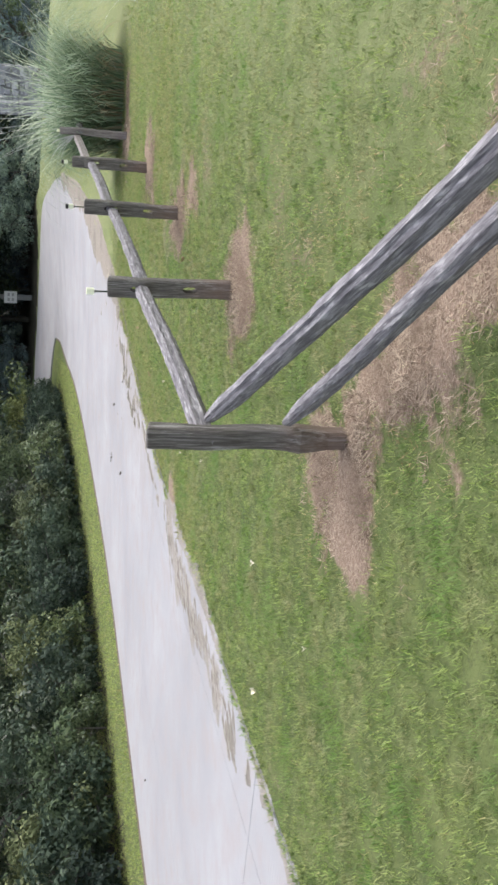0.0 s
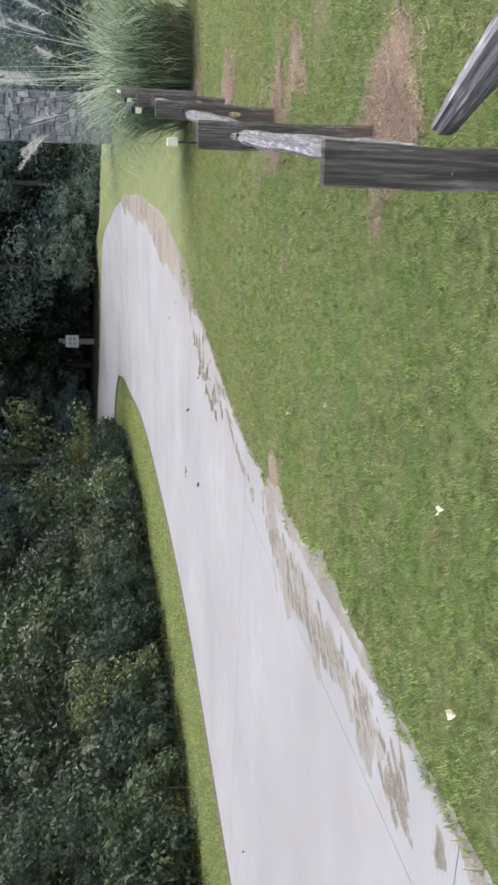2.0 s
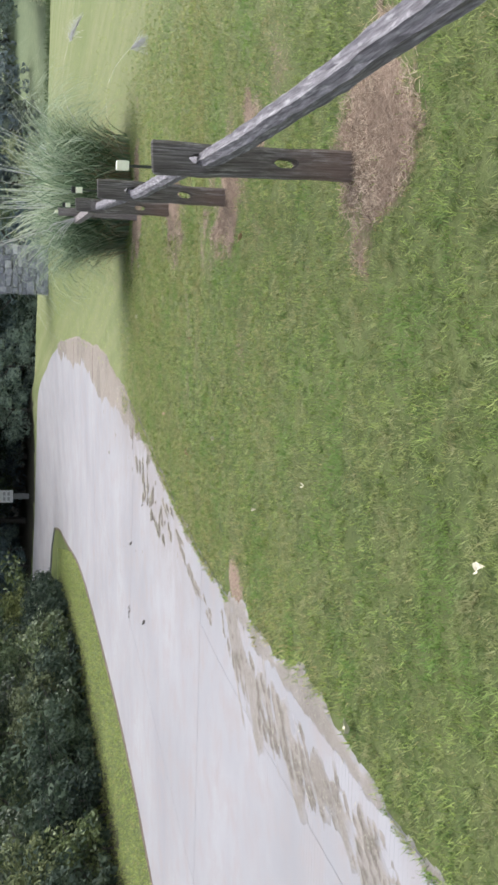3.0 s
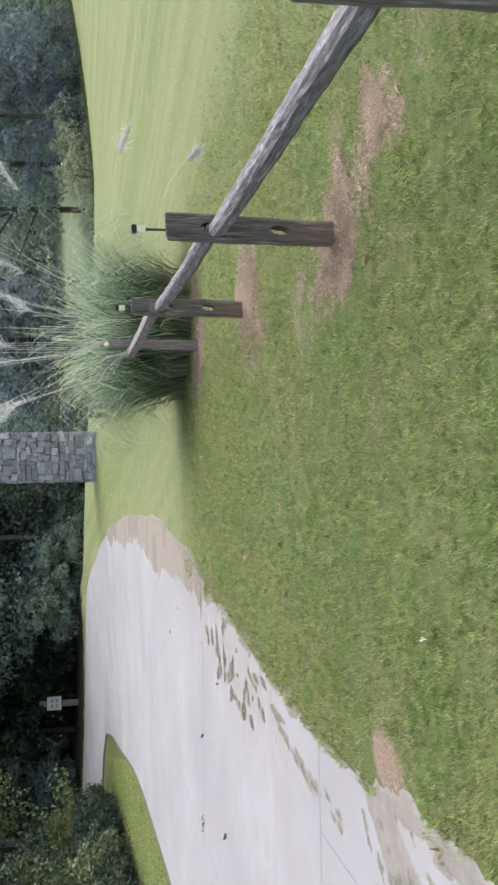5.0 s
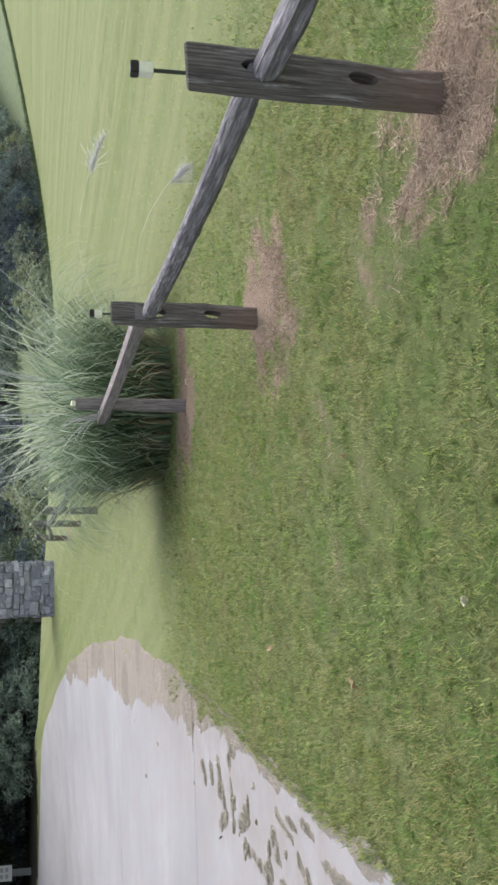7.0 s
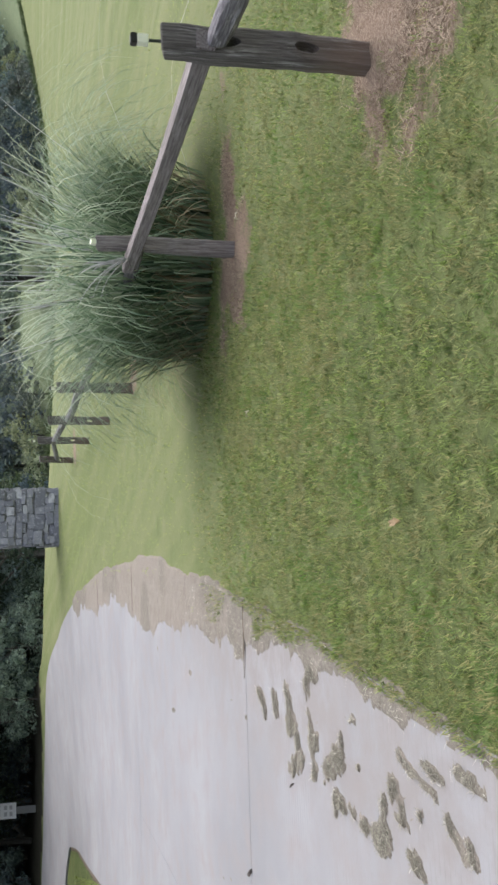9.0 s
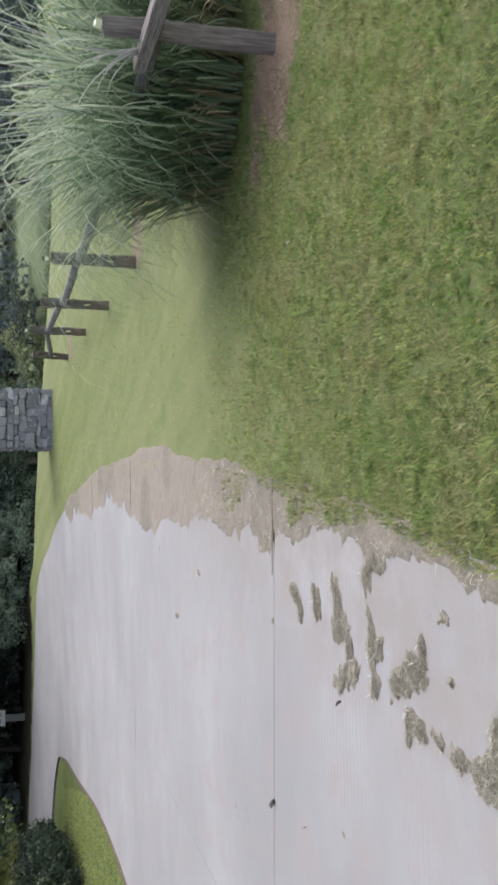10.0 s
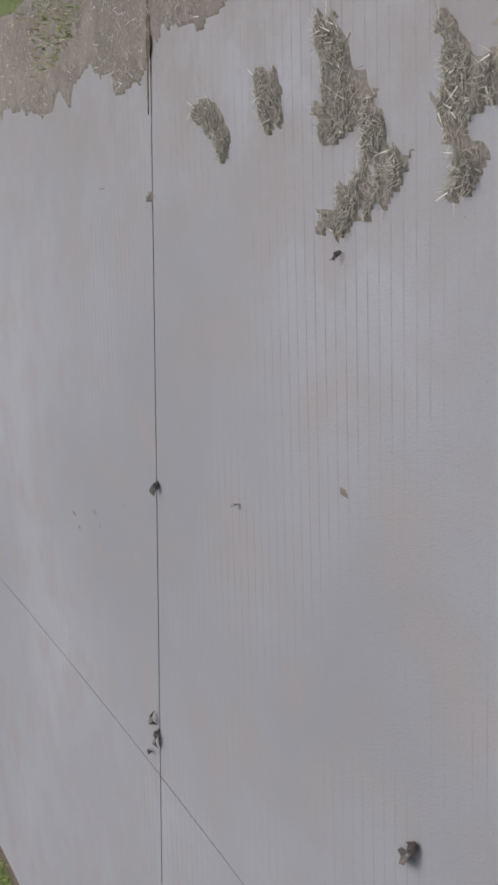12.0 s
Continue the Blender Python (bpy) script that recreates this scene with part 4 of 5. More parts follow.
def rail_between(a, b, seed, parent, thick=0.1, flat=0.06, square=False, name="rail"):
    """A split rail from a to b: uneven section, wavering, thinned at its ends. Its length runs along its own z."""
    g = random.Random(seed)
    a, b = Vector(a), Vector(b)
    length = (b - a).length
    bm = bmesh.new()
    if square:
        sect = [(-0.5, -0.5), (0.44, -0.5), (0.5, -0.44), (0.5, 0.44), (0.44, 0.5), (-0.44, 0.5), (-0.5, 0.44)]
    else:
        sect = []
        for k in range(16):
            turn, out = k * math.tau / 16, (0.6 if k % 2 else 0.5) + g.uniform(-0.06, 0.04)
            sect.append((max(-0.5, min(0.5, out * 1.15 * math.cos(turn))), max(-0.5, min(0.52, out * 1.1 * math.sin(turn)))))
    sect = [(x + g.uniform(-0.03, 0.03), y + g.uniform(-0.03, 0.03)) for x, y in sect]
    n, rings, wave = 34, [], g.uniform(0, 6)
    crook = 0.0 if square else 0.006
    for i in range(n + 1):
        t = i / n
        end = 1.0 if square else min(1.0, 0.62 + min(t, 1 - t) * 5.5)
        ox = crook * math.sin(t * 5 + wave) + (0 if square else 0.002 * math.sin(t * 17 + 2 * wave))
        oy = crook * math.cos(t * 4 + 2 * wave) - 0.012 * math.sin(math.pi * t)
        j = 0.0 if square else 0.003
        tw = 0 if square else 0.16 * math.sin(t * 3 + wave)
        rings.append([Vector((ox + (x * math.cos(tw) - y * math.sin(tw)) * flat * end + g.uniform(-j, j), oy + (x * math.sin(tw) + y * math.cos(tw)) * thick * end + g.uniform(-j, j), t * length)) for x, y in sect])
    tube(bm, rings)
    z = (b - a).normalized()
    x = z.cross(Vector((0, 0, 1))).normalized()
    turn = Matrix((x, z.cross(x) * -1, z)).transposed().to_4x4()
    if turn.determinant() < 0:
        turn = Matrix((-x, z.cross(x) * -1, z)).transposed().to_4x4()
    ob = part(name, bm, SAWN if square else RAILWOOD, parent, "sawn square rail" if square else "")
    ob.matrix_basis = Matrix.Translation(a) @ turn
    return ob


fence = thing("split_rail_fence", pose(0, 0, 0), "weathered grey split-rail fence with a single rail per bay", "fence")
TALL = [0.95, 0.96, 0.93, 0.96, 0.97, 1.0, 0.95, 1.04, 1.0, 1.0, 0.85]
HEAD = []
for i, (x, y) in enumerate(POSTS):
    x0, y0 = POSTS[max(0, i - 1)] if i != 1 else POSTS[1]
    x1, y1 = POSTS[min(len(POSTS) - 1, i + 1)]
    HEAD.append(math.degrees(math.atan2(-(x1 - x0), y1 - y0)))
for i, (x, y) in enumerate(POSTS):
    z = float(height(x, y)) + (0.05 if i == 5 else 0)
    if i == 1:
        bm = post_mesh(2, TALL[i], 0.1, 0.115, (), 0.045, burl=True)
    elif i == 5:
        bm = post_mesh(7, TALL[i], 0.11, 0.09, (), 0.04)
    elif i == 0:
        bm = post_mesh(20, TALL[0], 0.138, 0.105, ((0.22, 0.36), (0.37, 0.48)))
    else:
        bm = post_mesh(20 + i, TALL[i], 0.138, 0.105)
    ob = part("post", bm, SAWN if i == 5 else WOOD, fence)
    lean = {10: 24, 3: 1.2, 4: -1.0, 2: 0.6}.get(i, 0.0)
    ob.matrix_basis = pose(x, y, z, 0, 0, HEAD[i]) @ pose(0, 0, 0, lean, -0.8 if i == 2 else 0.6, 0)


def top_of(i, rise, along=0.0, side=0.0):
    """A place on post i: metres up, along the fence and to its right."""
    h = radians(HEAD[i])
    x, y = POSTS[i]
    return (x - math.sin(h) * along + math.cos(h) * side, y + math.cos(h) * along + math.sin(h) * side, float(height(x, y)) + rise)


for i in range(len(POSTS) - 1):
    if i == 4:
        rail_between(top_of(4, 0.79, -0.05, 0.0), top_of(5, 0.8, 0.3, -0.09), 40, fence, 0.085, 0.085, square=True)
    elif i == 0:
        rail_between(top_of(0, 0.42), top_of(1, 0.68, 0.0, 0.09), 41, fence, 0.095, 0.06)
        rail_between(top_of(0, 0.29, 0.0, 0.06), top_of(1, 0.3, 0.0, 0.085), 42, fence, 0.085, 0.06)
    elif i == 9:
        rail_between(top_of(9, 0.74, -0.1), top_of(10, 0.35, 0.1), 43, fence, 0.09)
    elif i != 6:
        lo, hi = {1: (0.7, 0.69), 2: (0.67, 0.7), 3: (0.72, 0.74)}.get(i, (0.74, 0.7))
        rail_between(top_of(i, lo, -0.06, 0.008), top_of(i + 1, hi, 0.08, -0.008), 30 + i, fence, 0.1, 0.072)
rail_between(top_of(6, 0.75, -0.1), top_of(7, 0.72, 0.08), 46, fence, 0.1, 0.06)


# ---- markers on the posts ----
def marker(i, label, along, side, stem, capped, tilt=0.0):
    ob = thing("driveway_marker", Matrix.Translation(top_of(i, TALL[i] - 0.02, along, side)) @ pose(0, 0, 0, tilt, tilt * 0.4, HEAD[i]), label, "marker", "markers on the fence posts")
    bm = bmesh.new()
    box(bm, -0.006, 0.006, -0.006, 0.006, 0, stem + 0.02, 0.002)
    part("stake", bm, STAKE, ob)
    bm = bmesh.new()
    tall = 0.05 if capped else 0.056
    box(bm, -0.021, 0.021, -0.021, 0.021, stem + 0.02, stem + 0.02 + tall, 0.003, 2)
    part("reflector", bm, WHITE, ob, "white reflector block")
    if capped:
        bm = bmesh.new()
        box(bm, -0.023, 0.023, -0.023, 0.023, stem + 0.02 + tall, stem + 0.05 + tall, 0.004, 2)
        part("cap", bm, BLACK, ob, "black cap")


marker(2, "white block marker on a short dark stake", 0.0, -0.05, 0.11, False)
marker(3, "white marker with black cap on a dark stake", 0.0, 0.0, 0.12, True)
marker(4, "white marker with black cap on a dark stake", 0.0, 0.0, 0.07, True)
marker(5, "white marker tilted on a short stake", 0.0, 0.0, 0.05, False, 12)
marker(7, "white marker with black cap on a far post", 0.0, 0.0, 0.04, True)
marker(9, "white marker with black cap on a far post", 0.0, 0.0, 0.06, True)


# ---- pampas grass ----
def ribbons(n, seed, root, spread_out, long, wide, droop, steps=7, late=1.5):
    """Arching blades from one tussock: arrays of vertices and faces."""
    g = np.random.default_rng(seed)
    a, r = g.uniform(0, 2 * np.pi, n), root * np.sqrt(g.uniform(0, 1, n))
    out = a + g.normal(0, 0.5, n)
    l, w = g.uniform(0.55, 1.0, n) * long, g.uniform(0.6, 1.2, n) * wide
    lean0, bend = g.uniform(0.02, 1, n) * spread_out, g.uniform(0.7, 1.1, n) * droop
    p = np.stack([r * np.cos(a), r * np.sin(a), np.zeros(n)], -1)
    rows = []
    for k in range(steps + 1):
        t = k / steps
        side = np.stack([-np.sin(out), np.cos(out), 0 * out], -1) * (w * (1 - 0.85 * t ** 2) / 2)[:, None]
        rows += [p - side, p + side]
        ang = lean0 + bend * t ** late
        p = p + np.stack([np.cos(out) * np.sin(ang), np.sin(out) * np.sin(ang), np.cos(ang)], -1) * (l / steps)[:, None]
        p[:, 2] = np.maximum(p[:, 2], 0.02)
    v = np.stack(rows, 1)
    m = 2 * (steps + 1)
    f = np.array([[2 * k, 2 * k + 1, 2 * k + 3, 2 * k + 2] for k in range(steps)])
    return v.reshape(-1, 3), (np.arange(n)[:, None, None] * m + f[None]).reshape(-1, 4)


def stalk_with_plume(parent, g, base, tip, bow, plume_len, thick=0.0045):
    """A thin pale stalk bowing from base to tip, with a feathery one-sided plume at its end."""
    base, tip = Vector(base), Vector(tip)
    sway = Vector(g.normal(0, 0.16, 3) * (1, 1, 0.2)) * min(1.0, (tip - base).length / 2)
    pts = [base.lerp(tip, t) + Vector((0, 0, bow * math.sin(math.pi * min(1, t * 0.9)))) + sway * (t ** 3 - t) for t in np.linspace(0, 1, 9)]
    bm = bmesh.new()
    tube(bm, [[q + Vector((thick * math.cos(b), thick * math.sin(b), 0)) * (1.2 - 0.09 * i) for b in (0, 2.1, 4.2)] for i, q in enumerate(pts)])
    stalk = part("stalk", bm, PLUME, parent)
    if not plume_len:
        return
    n = 190
    end, way = np.array(pts[-1]), np.array((pts[-1] - pts[-3]).normalized())
    t = g.uniform(0, 1, n) ** 0.8
    start = end[None] - way[None] * ((1 - t) * plume_len)[:, None]
    start[:, 2] -= 0.08 * plume_len * t ** 2
    lag = g.normal(size=3)
    lag = np.cross(way, lag / np.linalg.norm(lag))
    side = g.normal(size=(n, 3)) * 0.3 + lag * 0.5 + way * 0.7 + (0, 0, -0.15)
    ln = g.uniform(0.12, 0.3, n) * (1.15 - 0.75 * t)
    stop = start + side * ln[:, None]
    off = np.cross(side, g.normal(size=(n, 3)))
    off *= 0.0032 / np.linalg.norm(off, axis=1)[:, None]
    put("plume", mesh_of("plume", np.stack([start - off, start + off, stop], 1).reshape(-1, 3), np.arange(3 * n).reshape(-1, 3)), PLUME, stalk)


def pampas(x, y, seed, label):
    ob = thing("pampas_grass", pose(x, y, float(height(x, y))), label, "pampas grass")
    v, f = ribbons(900, seed, 0.7, 0.46, 2.3, 0.022, 2.8, 10, 2.1)
    put("foliage", mesh_of("foliage", v, f), PAMPAS, ob)
    v, f = ribbons(400, seed + 1, 0.75, 0.5, 2.6, 0.02, 3.2, 14, 2.6)
    put("foliage", mesh_of("foliage", v, f), PALE_BLADE, ob, "pale outer blades curling over at their tips")
    v, f = ribbons(110, seed + 5, 0.5, 0.5, 3.2, 0.014, 2.4, 14, 2.6)
    put("foliage", mesh_of("foliage", v, f), PALE_BLADE, ob, "long loose blades arching over the top")
    v, f = ribbons(460, seed + 3, 0.9, 0.6, 1.6, 0.02, 2.5, 9, 1.6)
    put("foliage", mesh_of("foliage", v, f), PAMPAS, ob, "short blades of the skirt")
    v, f = ribbons(380, seed + 4, 0.85, 0.75, 1.2, 0.018, 2.4)
    put("foliage", mesh_of("foliage", v, f), DEAD_BLADE, ob, "tan dead blades at the foot")
    g = np.random.default_rng(seed + 2)
    for k in range(22):
        a, lean = g.uniform(0, 2 * math.pi), g.uniform(0.03, 0.75) ** 1.1
        tall, r = g.uniform(2.5, 3.9), g.uniform(0, 0.5)
        base = Vector((r * math.cos(a), r * math.sin(a), 0))
        way = Vector((math.cos(a) * math.sin(lean), math.sin(a) * math.sin(lean), math.cos(lean)))
        stalk_with_plume(ob, g, base, base + way * tall, 0.6 * lean, g.uniform(0.45, 0.8))
    z = float(height(x, y))
    # dead stalks broken over the end of the rail
    for k in range(7):
        start = (3.78 - x + g.uniform(-0.05, 0.05), 17.62 - y + g.uniform(-0.05, 0.05), 0.84 - z + g.uniform(-0.06, 0.03))
        end = (3.45 - x + g.uniform(-0.12, 0.16), 17.55 - y + g.uniform(-0.1, 0.1), 1.12 - z + g.uniform(-0.14, 0.14))
        stalk_with_plume(ob, g, start, end, 0.06, 0, 0.009)
    # two plumes bent far out over the field
    stalk_with_plume(ob, g, (0.3, -0.2, 0), (5.68 - x, 15.95 - y, 0.68 - z), 0.62, 0.42)
    stalk_with_plume(ob, g, (0.3, -0.5, 0), (5.6 - x, 16.2 - y, -0.02 - z), 0.45, 0.2)
    return ob


pampas(4.58, 19.05, 90, "large arching pampas grass with silvery plumes behind the fence")

# ---- stone pillar ----
PX, PY, PW, PD, PH = 8.83, 39.6, 1.58, 1.3, 5.2
pillar = thing("stone_pillar", pose(PX, PY, float(height(PX, PY)) - 0.15, 0, 0, -14), "tall grey rubble-stone pillar standing at the lawn's far edge", "pillar")
bm = bmesh.new()
box(bm, -PW / 2 + 0.05, PW / 2 - 0.05, -PD / 2 + 0.05, PD / 2 - 0.05, 0, PH, 0.02)
part("core", bm, MORTAR, pillar, "grey mortar core")
g = random.Random(3)
stones = []
for k in range(14):
    bm = bmesh.new()
    box(bm, -0.5, 0.5, -0.5, 0.5, -0.5, 0.5, 0.1)
    for v in bm.verts:
        v.co += Vector((g.uniform(-0.07, 0.07), g.uniform(-0.07, 0.07), g.uniform(-0.07, 0.07)))
    me = bpy.data.meshes.new("stone")
    bm.to_mesh(me)
    bm.free()
    me.materials.append(STONE)
    stones.append(me)
for wide, off, turn in ((PW, PD / 2, 0), (PD, PW / 2, 90), (PD, PW / 2, -90)):
    z = 0.0
    while z < PH - 0.1:
        tall = g.uniform(0.12, 0.27)
        x = -wide / 2
        while x < wide / 2 - 0.08:
            w = min(g.uniform(0.13, 0.5), wide / 2 - x)
            ob = new("stone", g.choice(stones))
            ob.parent = pillar
            ob.matrix_basis = pose(0, 0, 0, 0, 0, turn) @ pose(x + w / 2, -off + g.uniform(0, 0.05), z + tall / 2 + g.uniform(-0.05, 0.05), 0, g.uniform(-9, 9), 0) @ Matrix.Diagonal((w - 0.008, 0.14, tall * g.uniform(0.9, 1.25) - 0.01, 1))
            x += w
        z += tall

# ---- sign at the edge of the woods ----
SX0, SY0 = 1.5, 57.0
SZ = float(height(SX0, SY0))
sign = thing("sign_post", pose(SX0, SY0, SZ), "white square notice on a grey post before dark woods", "sign")
bm = bmesh.new()
box(bm, -0.15, 0.15, -0.05, 0.05, -0.2, 3.2 - SZ, 0.02)
part("board", bm, GREY, sign, "weathered grey upright board")
bm = bmesh.new()
box(bm, -0.32, 0.32, -0.09, -0.055, 2.16 - SZ, 2.84 - SZ, 0.01)
panel = part("panel", bm, SIGN, sign, "white square panel")
for x, z, w in ((-0.13, 2.6, 0.17), (0.13, 2.6, 0.17), (-0.13, 2.38, 0.17), (0.13, 2.38, 0.17)):
    bm = bmesh.new()
    box(bm, x - w / 2, x + w / 2, -0.096, -0.092, z - SZ - 0.06, z - SZ + 0.06)
    part("bar", bm, PALE_GREY, panel)


# ---- trees and bushes ----
def crown_mesh(seed, tall, radius, low, lobes, leaves, leaf):
    """Leafy lobes set unevenly over a crown, dark gaps between them: each leaf one small facet."""
    g = np.random.default_rng(seed)
    u = g.normal(size=(lobes, 3))
    u /= np.linalg.norm(u, axis=1)[:, None]
    r = g.uniform(0.45, 1.0, lobes)
    mid, half = (tall + low) / 2, (tall - low) / 2
    taper = 1 - 0.3 * u[:, 2]
    c = np.stack([u[:, 0] * r * radius * taper, u[:, 1] * r * radius * taper, mid + u[:, 2] * r * half], -1)
    size = g.uniform(0.16, 0.42, lobes) * radius
    d = g.normal(size=(lobes, leaves, 3))
    d /= np.linalg.norm(d, axis=2)[..., None]
    d[..., 2] = np.abs(d[..., 2]) * g.choice([1, 1, -0.6], size=(lobes, leaves))
    shell = g.uniform(0.5, 1.05, (lobes, leaves, 1)) * (1 + 0.25 * np.sin(3 * d[..., :1] + 2 * d[..., 1:2] + np.arange(lobes)[:, None, None]))
    p = (c[:, None] + d * shell * size[:, None, None] * (1, 1, 0.8)).reshape(-1, 3)
    n = len(p)
    nrm = d.reshape(-1, 3) + g.normal(size=(n, 3)) * 0.45 + (0, 0, 0.35)
    nrm /= np.linalg.norm(nrm, axis=1)[:, None]
    a = np.cross(nrm, g.normal(size=(n, 3)))
    a /= np.linalg.norm(a, axis=1)[:, None]
    b = np.cross(nrm, a)
    l = (g.uniform(0.6, 1.3, n) * leaf)[:, None]
    v = np.stack([p - a * l, p + a * l * 0.7 + b * l * 0.55, p + a * l * 0.8 - b * l * 0.5 - nrm * l * 0.1], 1).reshape(-1, 3)
    v[:, 2] = np.maximum(v[:, 2], 0.02)
    return mesh_of("crown", v, np.arange(3 * n).reshape(-1, 3))


def trunk_mesh(seed, tall, radius, thick, limbs, clear=0.15):
    g = random.Random(seed)
    bm = bmesh.new()

    def limb(a, b, r0, r1, n=3):
        z = (b - a).normalized()
        x = z.orthogonal().normalized()
        y = z.cross(x)
        tube(bm, [[a.lerp(b, i / n) + Vector((g.uniform(-1, 1), g.uniform(-1, 1), 0)) * r0 * 0.3 * (0 < i < n) + (x * math.cos(k * 1.2566) + y * math.sin(k * 1.2566)) * (r0 + (r1 - r0) * i / n) for k in range(5)] for i in range(n + 1)])
    limb(Vector((0, 0, -0.2)), Vector((g.uniform(-0.2, 0.2), g.uniform(-0.2, 0.2), tall * 0.85)), thick, thick * 0.25)
    for k in range(limbs):
        a, z = g.uniform(0, 6.28), g.uniform(clear, 0.7) * tall
        limb(Vector((0, 0, z)), Vector((math.cos(a) * radius * 0.8, math.sin(a) * radius * 0.8, z + g.uniform(0.1, 0.3) * tall)), thick * 0.5, thick * 0.1)
    return bm


def tree(kind, seed, tall, radius, low, clumps, leaves, leaf, material, label, category):
    ob = thing(kind, pose(0, 0, 0), label, category)
    part("trunk", trunk_mesh(seed, tall, radius, (0.013 if low > 2 else 0.022) * tall, 6, max(0.15, low / tall)), BARK, ob)
    put("crown", crown_mesh(seed, tall, radius, low, clumps, leaves, leaf), material, ob)
    return ob


KINDS = [tree("bush", 101, 3.4, 1.7, 0.0, 30, 200, 0.052, LEAF_A, "dense dark green bush at the edge of the wood", "bush"),
         tree("bush", 102, 2.6, 1.5, 0.0, 28, 190, 0.055, LEAF_B, "olive green leafy bush at the edge of the wood", "bush"),
         tree("tree", 103, 6.0, 2.3, 0.4, 32, 150, 0.092, LEAF_A, "leafy green tree above the hedge", "tree"),
         tree("tree", 104, 7.0, 2.6, 0.5, 32, 135, 0.105, LEAF_F, "dusky dark tree in the wood", "tree"),
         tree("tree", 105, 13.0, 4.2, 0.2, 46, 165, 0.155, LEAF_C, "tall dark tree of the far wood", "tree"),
         tree("tree", 106, 10.0, 4.0, 0.3, 40, 140, 0.165, LEAF_D, "broad tree at the meadow's edge, leaf colour blued for haze", "tree"),
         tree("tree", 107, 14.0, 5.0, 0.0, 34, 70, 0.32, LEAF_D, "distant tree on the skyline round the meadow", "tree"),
         tree("bush", 108, 3.0, 1.8, 0.0, 28, 130, 0.08, LEAF_C, "green bush at the edge of the wood, leaf colour lifted for haze", "bush"),
         tree("tree", 109, 12.0, 5.4, 3.6, 48, 260, 0.13, LEAF_C, "high-crowned tree added to shade the bend of the drive", "tree"),
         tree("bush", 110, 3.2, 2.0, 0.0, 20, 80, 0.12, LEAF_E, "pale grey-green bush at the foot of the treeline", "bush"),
         tree("bush", 111, 3.2, 1.8, 0.0, 30, 200, 0.052, LEAF_F, "deep green shadowy bush at the edge of the wood", "bush"),
         tree("shrub", 112, 3.0, 1.8, 0.0, 24, 90, 0.11, LEAF_A, "low leafy shrub at the foot of the hedge", "shrub"),
         tree("shrub", 113, 2.8, 1.9, 0.0, 24, 90, 0.11, LEAF_F, "low dark shrub at the foot of the hedge", "shrub")]
used = set()


def plant(k, x, y, size=1.0, turn=0.0, sink=0.05):
    m = pose(x, y, float(height(x, y)) - sink, 0, 0, turn) @ Matrix.Diagonal((size, size, size, 1))
    if k not in used:
        used.add(k)
        KINDS[k].matrix_basis = m
        return KINDS[k]
    ob = copy_thing(KINDS[k], pose(x, y, float(height(x, y)) - sink, 0, 0, turn))
    ob.scale = (size, size, size)
    return ob


g = random.Random(17)
HEDGE = lambda y: float(HEDGE_X(y))
y = 6.5
while y < 44.0:
    k = g.choice((0, 10, 1, 10, 0, 1, 1))
    s = g.uniform(0.55, 1.0) if k == 1 else g.uniform(0.7, 1.3)
    plant(k, HEDGE(y) - 1.4 * s + (g.uniform(-0.2, 0.25) if k == 1 else g.uniform(-1.0, 0.1)), y, s, g.uniform(0, 360))
    y += g.uniform(1.4, 2.2) * s
y = 8.0
while y < 43.5:
    s = g.uniform(0.34, 0.6)
    plant(g.choice((11, 12, 12)), HEDGE(y) - 0.9 * s + g.uniform(-0.25, 0.1), y, s, g.uniform(0, 360))
    y += 1.5 * s
for row, (step, back) in enumerate(((2.3, 3.5), (3.8, 6.3), (5.0, 9.2))):
    y = 7.0 + row
    while y < 42:
        s = g.uniform(0.75, 1.25)
        plant(g.choice((2, 2, 3, 3) if row == 0 else (3, 3, 2)), HEDGE(y) - back + g.uniform(-0.8, 0.5), y, s, g.uniform(0, 360))
        y += step
# dark wood beyond the bend, its crowns over the drive
for row, back in enumerate((3.6, 9, 15.5)):
    x = -25 + row
    while x < 13 + 1.5 * row:
        s = g.uniform(0.8, 1.15)
        if not (row < 1 and -3.2 < x < 4.6):
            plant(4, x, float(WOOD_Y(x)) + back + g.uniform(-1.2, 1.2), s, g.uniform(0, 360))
        x += g.uniform(3.6, 5.0)
for row, (back, near, far) in enumerate(((1.6, -22, 14), (7.0, -15, 16), (11.5, -12, 18), (17.5, -9, 20))):
    x = float(near)
    while x < far:
        if row or not -0.8 < x < 3.8:
            plant(g.choice((7, 7, 3)), x, float(WOOD_Y(x)) + back + g.uniform(-0.4, 0.6), g.uniform(0.6, 0.95) + (0, 0.3, 0.4, 0.7)[row], g.uniform(0, 360))
        x += g.uniform(1.6, 2.8)
x = -9.0
while x < 11:
    plant(g.choice((3, 7, 3)), x, max(58.6, float(WOOD_Y(x)) + 4.0) + g.uniform(-0.5, 0.8), g.uniform(1.0, 1.4), g.uniform(0, 360))
    x += g.uniform(1.3, 2.0)
x = -24.0
while x < 22:
    plant(4, x, float(WOOD_Y(x)) + 23 + g.uniform(-1, 1), g.uniform(1.15, 1.4), g.uniform(0, 360))
    x += g.uniform(4.5, 5.5)
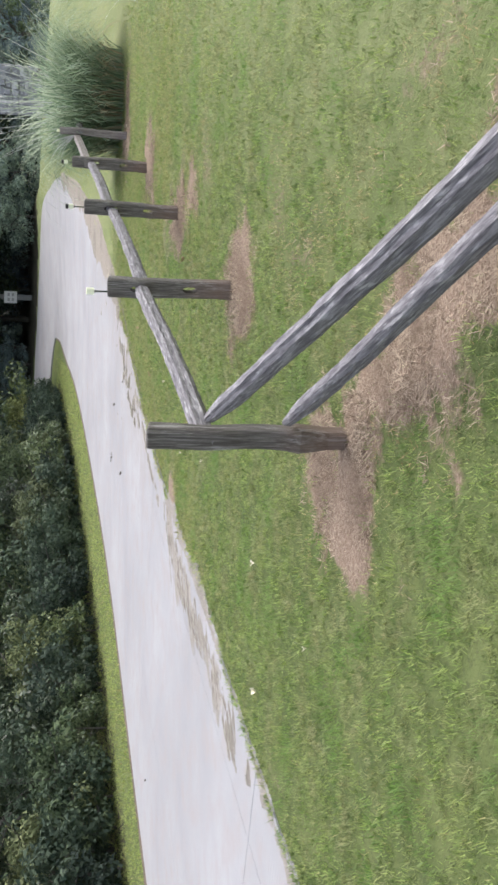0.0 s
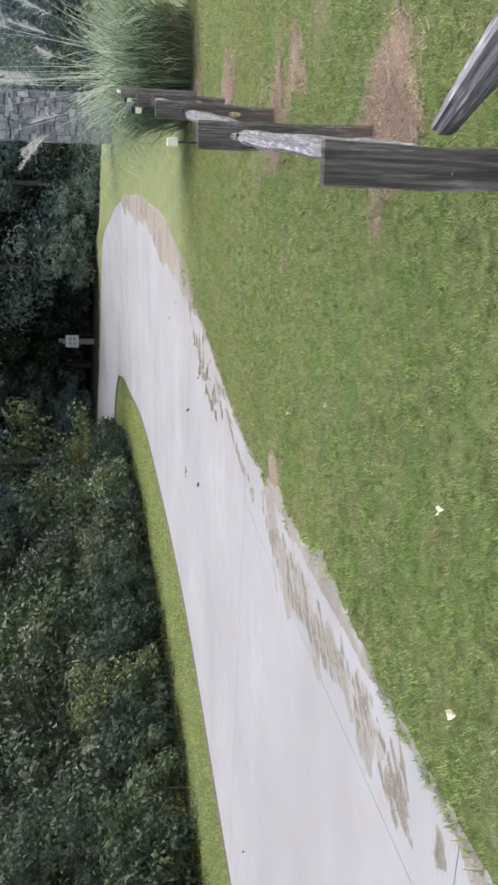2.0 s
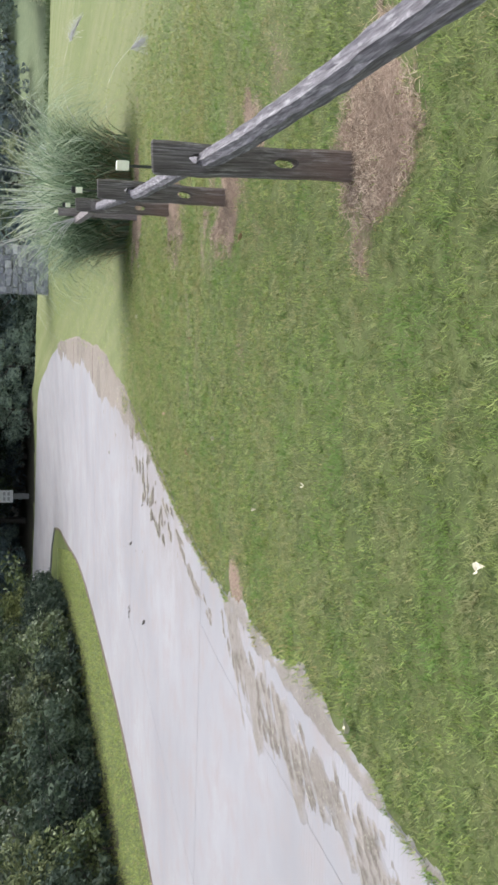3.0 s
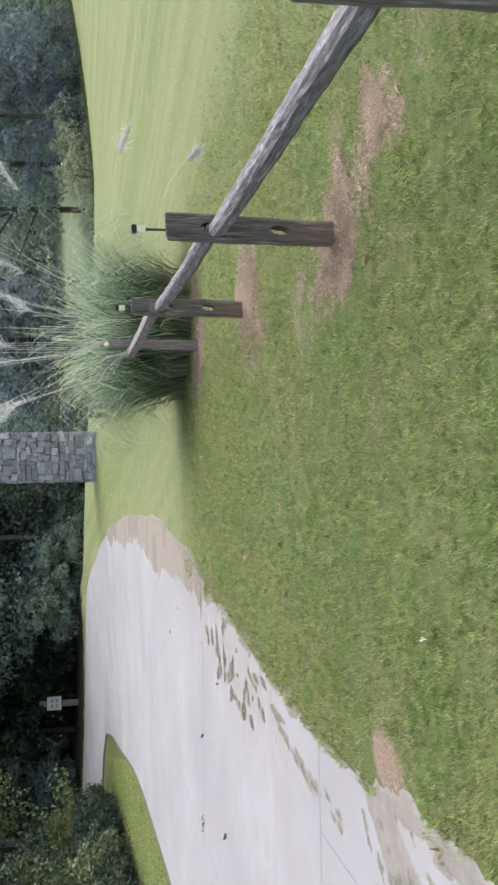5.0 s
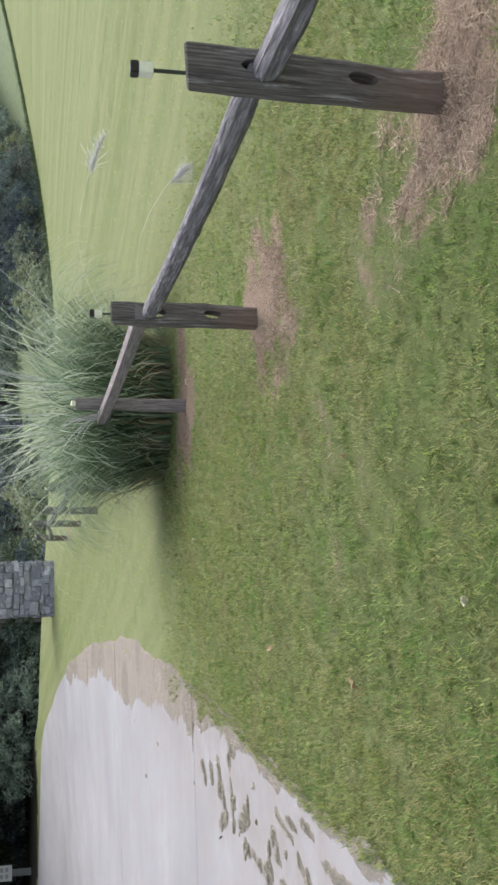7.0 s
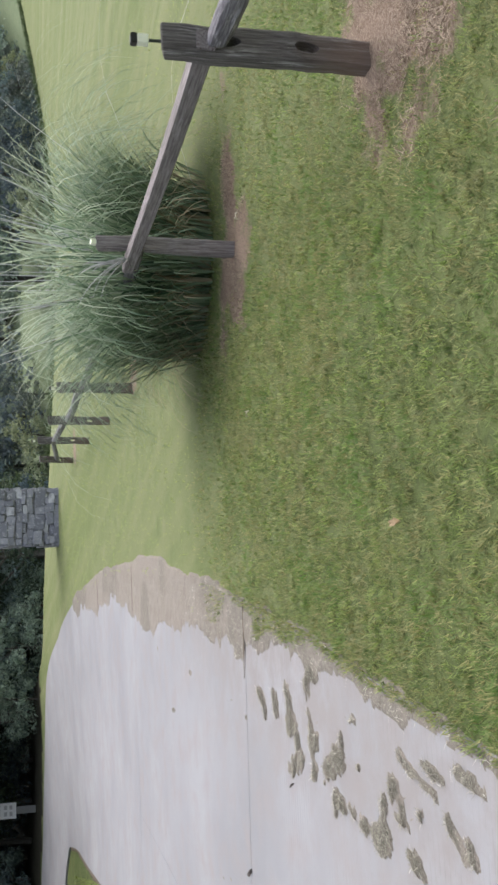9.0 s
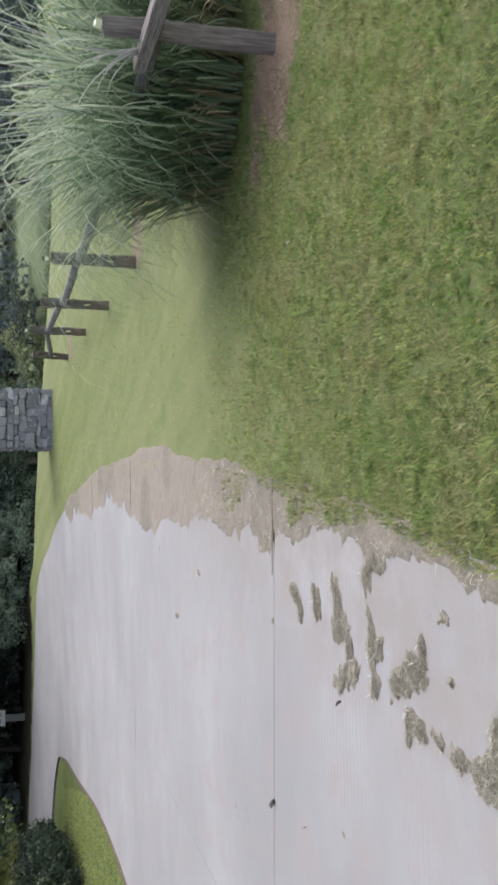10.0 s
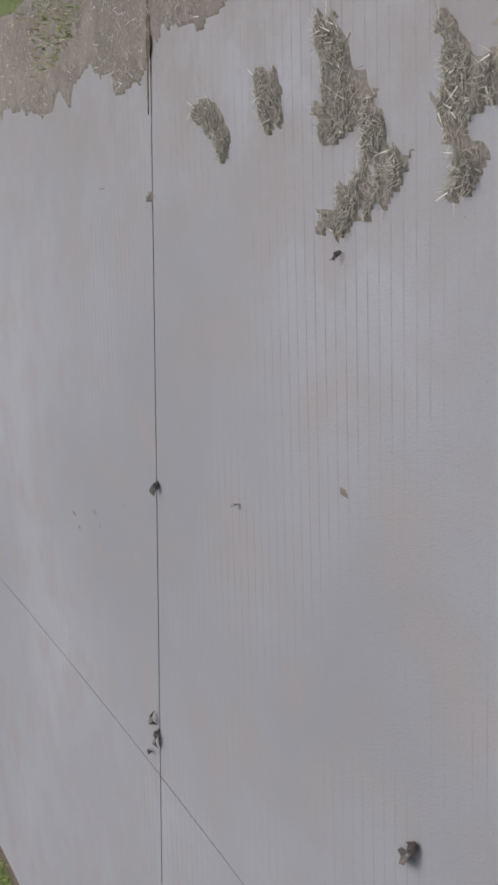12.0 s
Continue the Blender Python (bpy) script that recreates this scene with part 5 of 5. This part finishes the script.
# tall trees inside the bend, unseen high crowns over the drive: added for shade
for x, y in ((-9, 40), (-13, 42), (-6.8, 36), (-17, 41), (-22, 42)):
    plant(4, x, y, g.uniform(0.75, 0.95), g.uniform(0, 360))
for x, y in ((-3.6, 43.2), (-7, 46), (-11, 46), (-16, 48), (-5, 60.6), (-10, 61), (-16, 63), (0.3, 60.8), (6, 57.6), (-8.5, 44.6), (-4.2, 45.0)):
    plant(8, x, y, g.uniform(1.3, 1.45), g.uniform(0, 360))
x = -26.0
while x < -3.5:
    plant(g.choice((2, 10, 2)), x, 43.8 - 0.12 * (x + 3.5) + g.uniform(-0.5, 0.5), g.uniform(0.9, 1.3), g.uniform(0, 360))
    x += g.uniform(1.8, 2.6)
# meadow edge on the right
MEADOW_END = lambda x: float(np.interp(x, [22.7, 52, 120], [49, 61, 90]))
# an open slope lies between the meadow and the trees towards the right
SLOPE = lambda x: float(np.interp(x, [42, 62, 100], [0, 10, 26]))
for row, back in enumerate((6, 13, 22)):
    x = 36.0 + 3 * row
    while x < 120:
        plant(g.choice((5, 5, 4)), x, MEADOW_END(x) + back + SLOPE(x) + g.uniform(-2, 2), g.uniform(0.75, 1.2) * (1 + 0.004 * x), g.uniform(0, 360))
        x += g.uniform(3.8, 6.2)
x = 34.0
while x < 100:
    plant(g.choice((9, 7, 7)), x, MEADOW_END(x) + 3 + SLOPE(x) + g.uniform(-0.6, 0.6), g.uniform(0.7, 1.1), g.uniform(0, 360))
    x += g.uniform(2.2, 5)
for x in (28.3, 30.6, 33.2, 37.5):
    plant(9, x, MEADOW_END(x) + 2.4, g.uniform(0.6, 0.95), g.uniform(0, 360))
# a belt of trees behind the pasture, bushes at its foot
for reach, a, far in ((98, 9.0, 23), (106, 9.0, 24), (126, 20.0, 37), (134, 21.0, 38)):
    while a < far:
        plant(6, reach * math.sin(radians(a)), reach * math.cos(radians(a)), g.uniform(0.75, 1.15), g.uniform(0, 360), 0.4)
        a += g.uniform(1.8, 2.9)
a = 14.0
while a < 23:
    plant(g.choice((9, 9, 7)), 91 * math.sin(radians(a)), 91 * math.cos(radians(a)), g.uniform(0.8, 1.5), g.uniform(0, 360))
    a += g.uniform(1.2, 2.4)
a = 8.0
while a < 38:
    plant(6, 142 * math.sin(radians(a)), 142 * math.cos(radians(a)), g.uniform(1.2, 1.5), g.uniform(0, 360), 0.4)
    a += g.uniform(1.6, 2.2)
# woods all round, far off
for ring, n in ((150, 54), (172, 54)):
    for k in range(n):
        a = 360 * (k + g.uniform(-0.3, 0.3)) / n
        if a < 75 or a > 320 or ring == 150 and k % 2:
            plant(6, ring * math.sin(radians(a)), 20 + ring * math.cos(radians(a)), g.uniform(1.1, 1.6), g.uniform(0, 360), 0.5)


# ---- fallen leaves ----
def fallen(x, y, size, turn, material, label, seed):
    g = random.Random(seed)
    bm = bmesh.new()
    n = 5
    mid = [bm.verts.new((0, size * (i / n - 0.5), 0.012 * math.sin(i + seed) + 0.012)) for i in range(n + 1)]
    for s in (-1, 1):
        side = [mid[0], *[bm.verts.new((s * size * 0.28 * math.sin(math.pi * i / n) * g.uniform(0.8, 1.2), size * (i / n - 0.5), 0.02 + g.uniform(0, 0.018))) for i in range(1, n)], mid[-1]]
        for i in range(n):
            pts = [mid[i], mid[i + 1], side[i + 1], side[i]]
            bm.faces.new(list(dict.fromkeys(pts)))
    me = bpy.data.meshes.new("fallen_leaf")
    bm.to_mesh(me)
    bm.free()
    ob = put("fallen_leaf", me, material)
    z = float(height(x, y)) + (float(LIFT(y)) - 0.004 if bool(on_drive(x, y, -0.2)) else 0.03)
    ob.matrix_basis = pose(x, y, z, g.uniform(-12, 12), g.uniform(-12, 12), turn)
    tagged(ob, label, "leaf", "fallen leaves")


LAWN_LEAVES = [(-0.573, 7.519, 0.07, 20, 0), (-1.34, 8.97, 0.1, 60, 0), (-1.383, 7.334, 0.08, 10, 0), (1.58, 11.03, 0.09, 40, 1), (0.83, 15.02, 0.07, 0, 1), (2.42, 17.46, 0.06, 30, 0), (0.3, 13.5, 0.07, 80, 1), (-0.2, 9.6, 0.05, 0, 0), (0.9, 6.9, 0.05, 50, 0), (0.3, 12.2, 0.04, 70, 0), (1.3, 13.2, 0.04, 10, 1), (-0.3, 10.8, 0.04, 0, 0), (3.9, 17.2, 0.07, 30, 0), (-0.7, 6.2, 0.05, 12, 0)]
DRIVE_LEAVES = [(-1.6, 17.36, 0.09, 20, 2), (-1.58, 17.33, 0.05, 65, 2), (-0.09, 17.33, 0.026, 80, 2), (-1.6, 19.1, 0.09, 75, 2), (-1.52, 19.12, 0.06, 95, 2), (-1.66, 19.2, 0.04, 40, 2), (-0.69, 18.1, 0.022, 0, 2), (-4.82, 13.1, 0.05, 0, 2), (-0.6, 18.79, 0.06, 76, 2)]
for i, (x, y, s, t, m) in enumerate(LAWN_LEAVES + DRIVE_LEAVES):
    fallen(x, y, s, t, (PETAL, TAN, DARK)[m], ("bleached pale fallen leaf on the lawn", "curled tan fallen leaf on the lawn", "small dark leaf scrap lying on the concrete")[m], i)
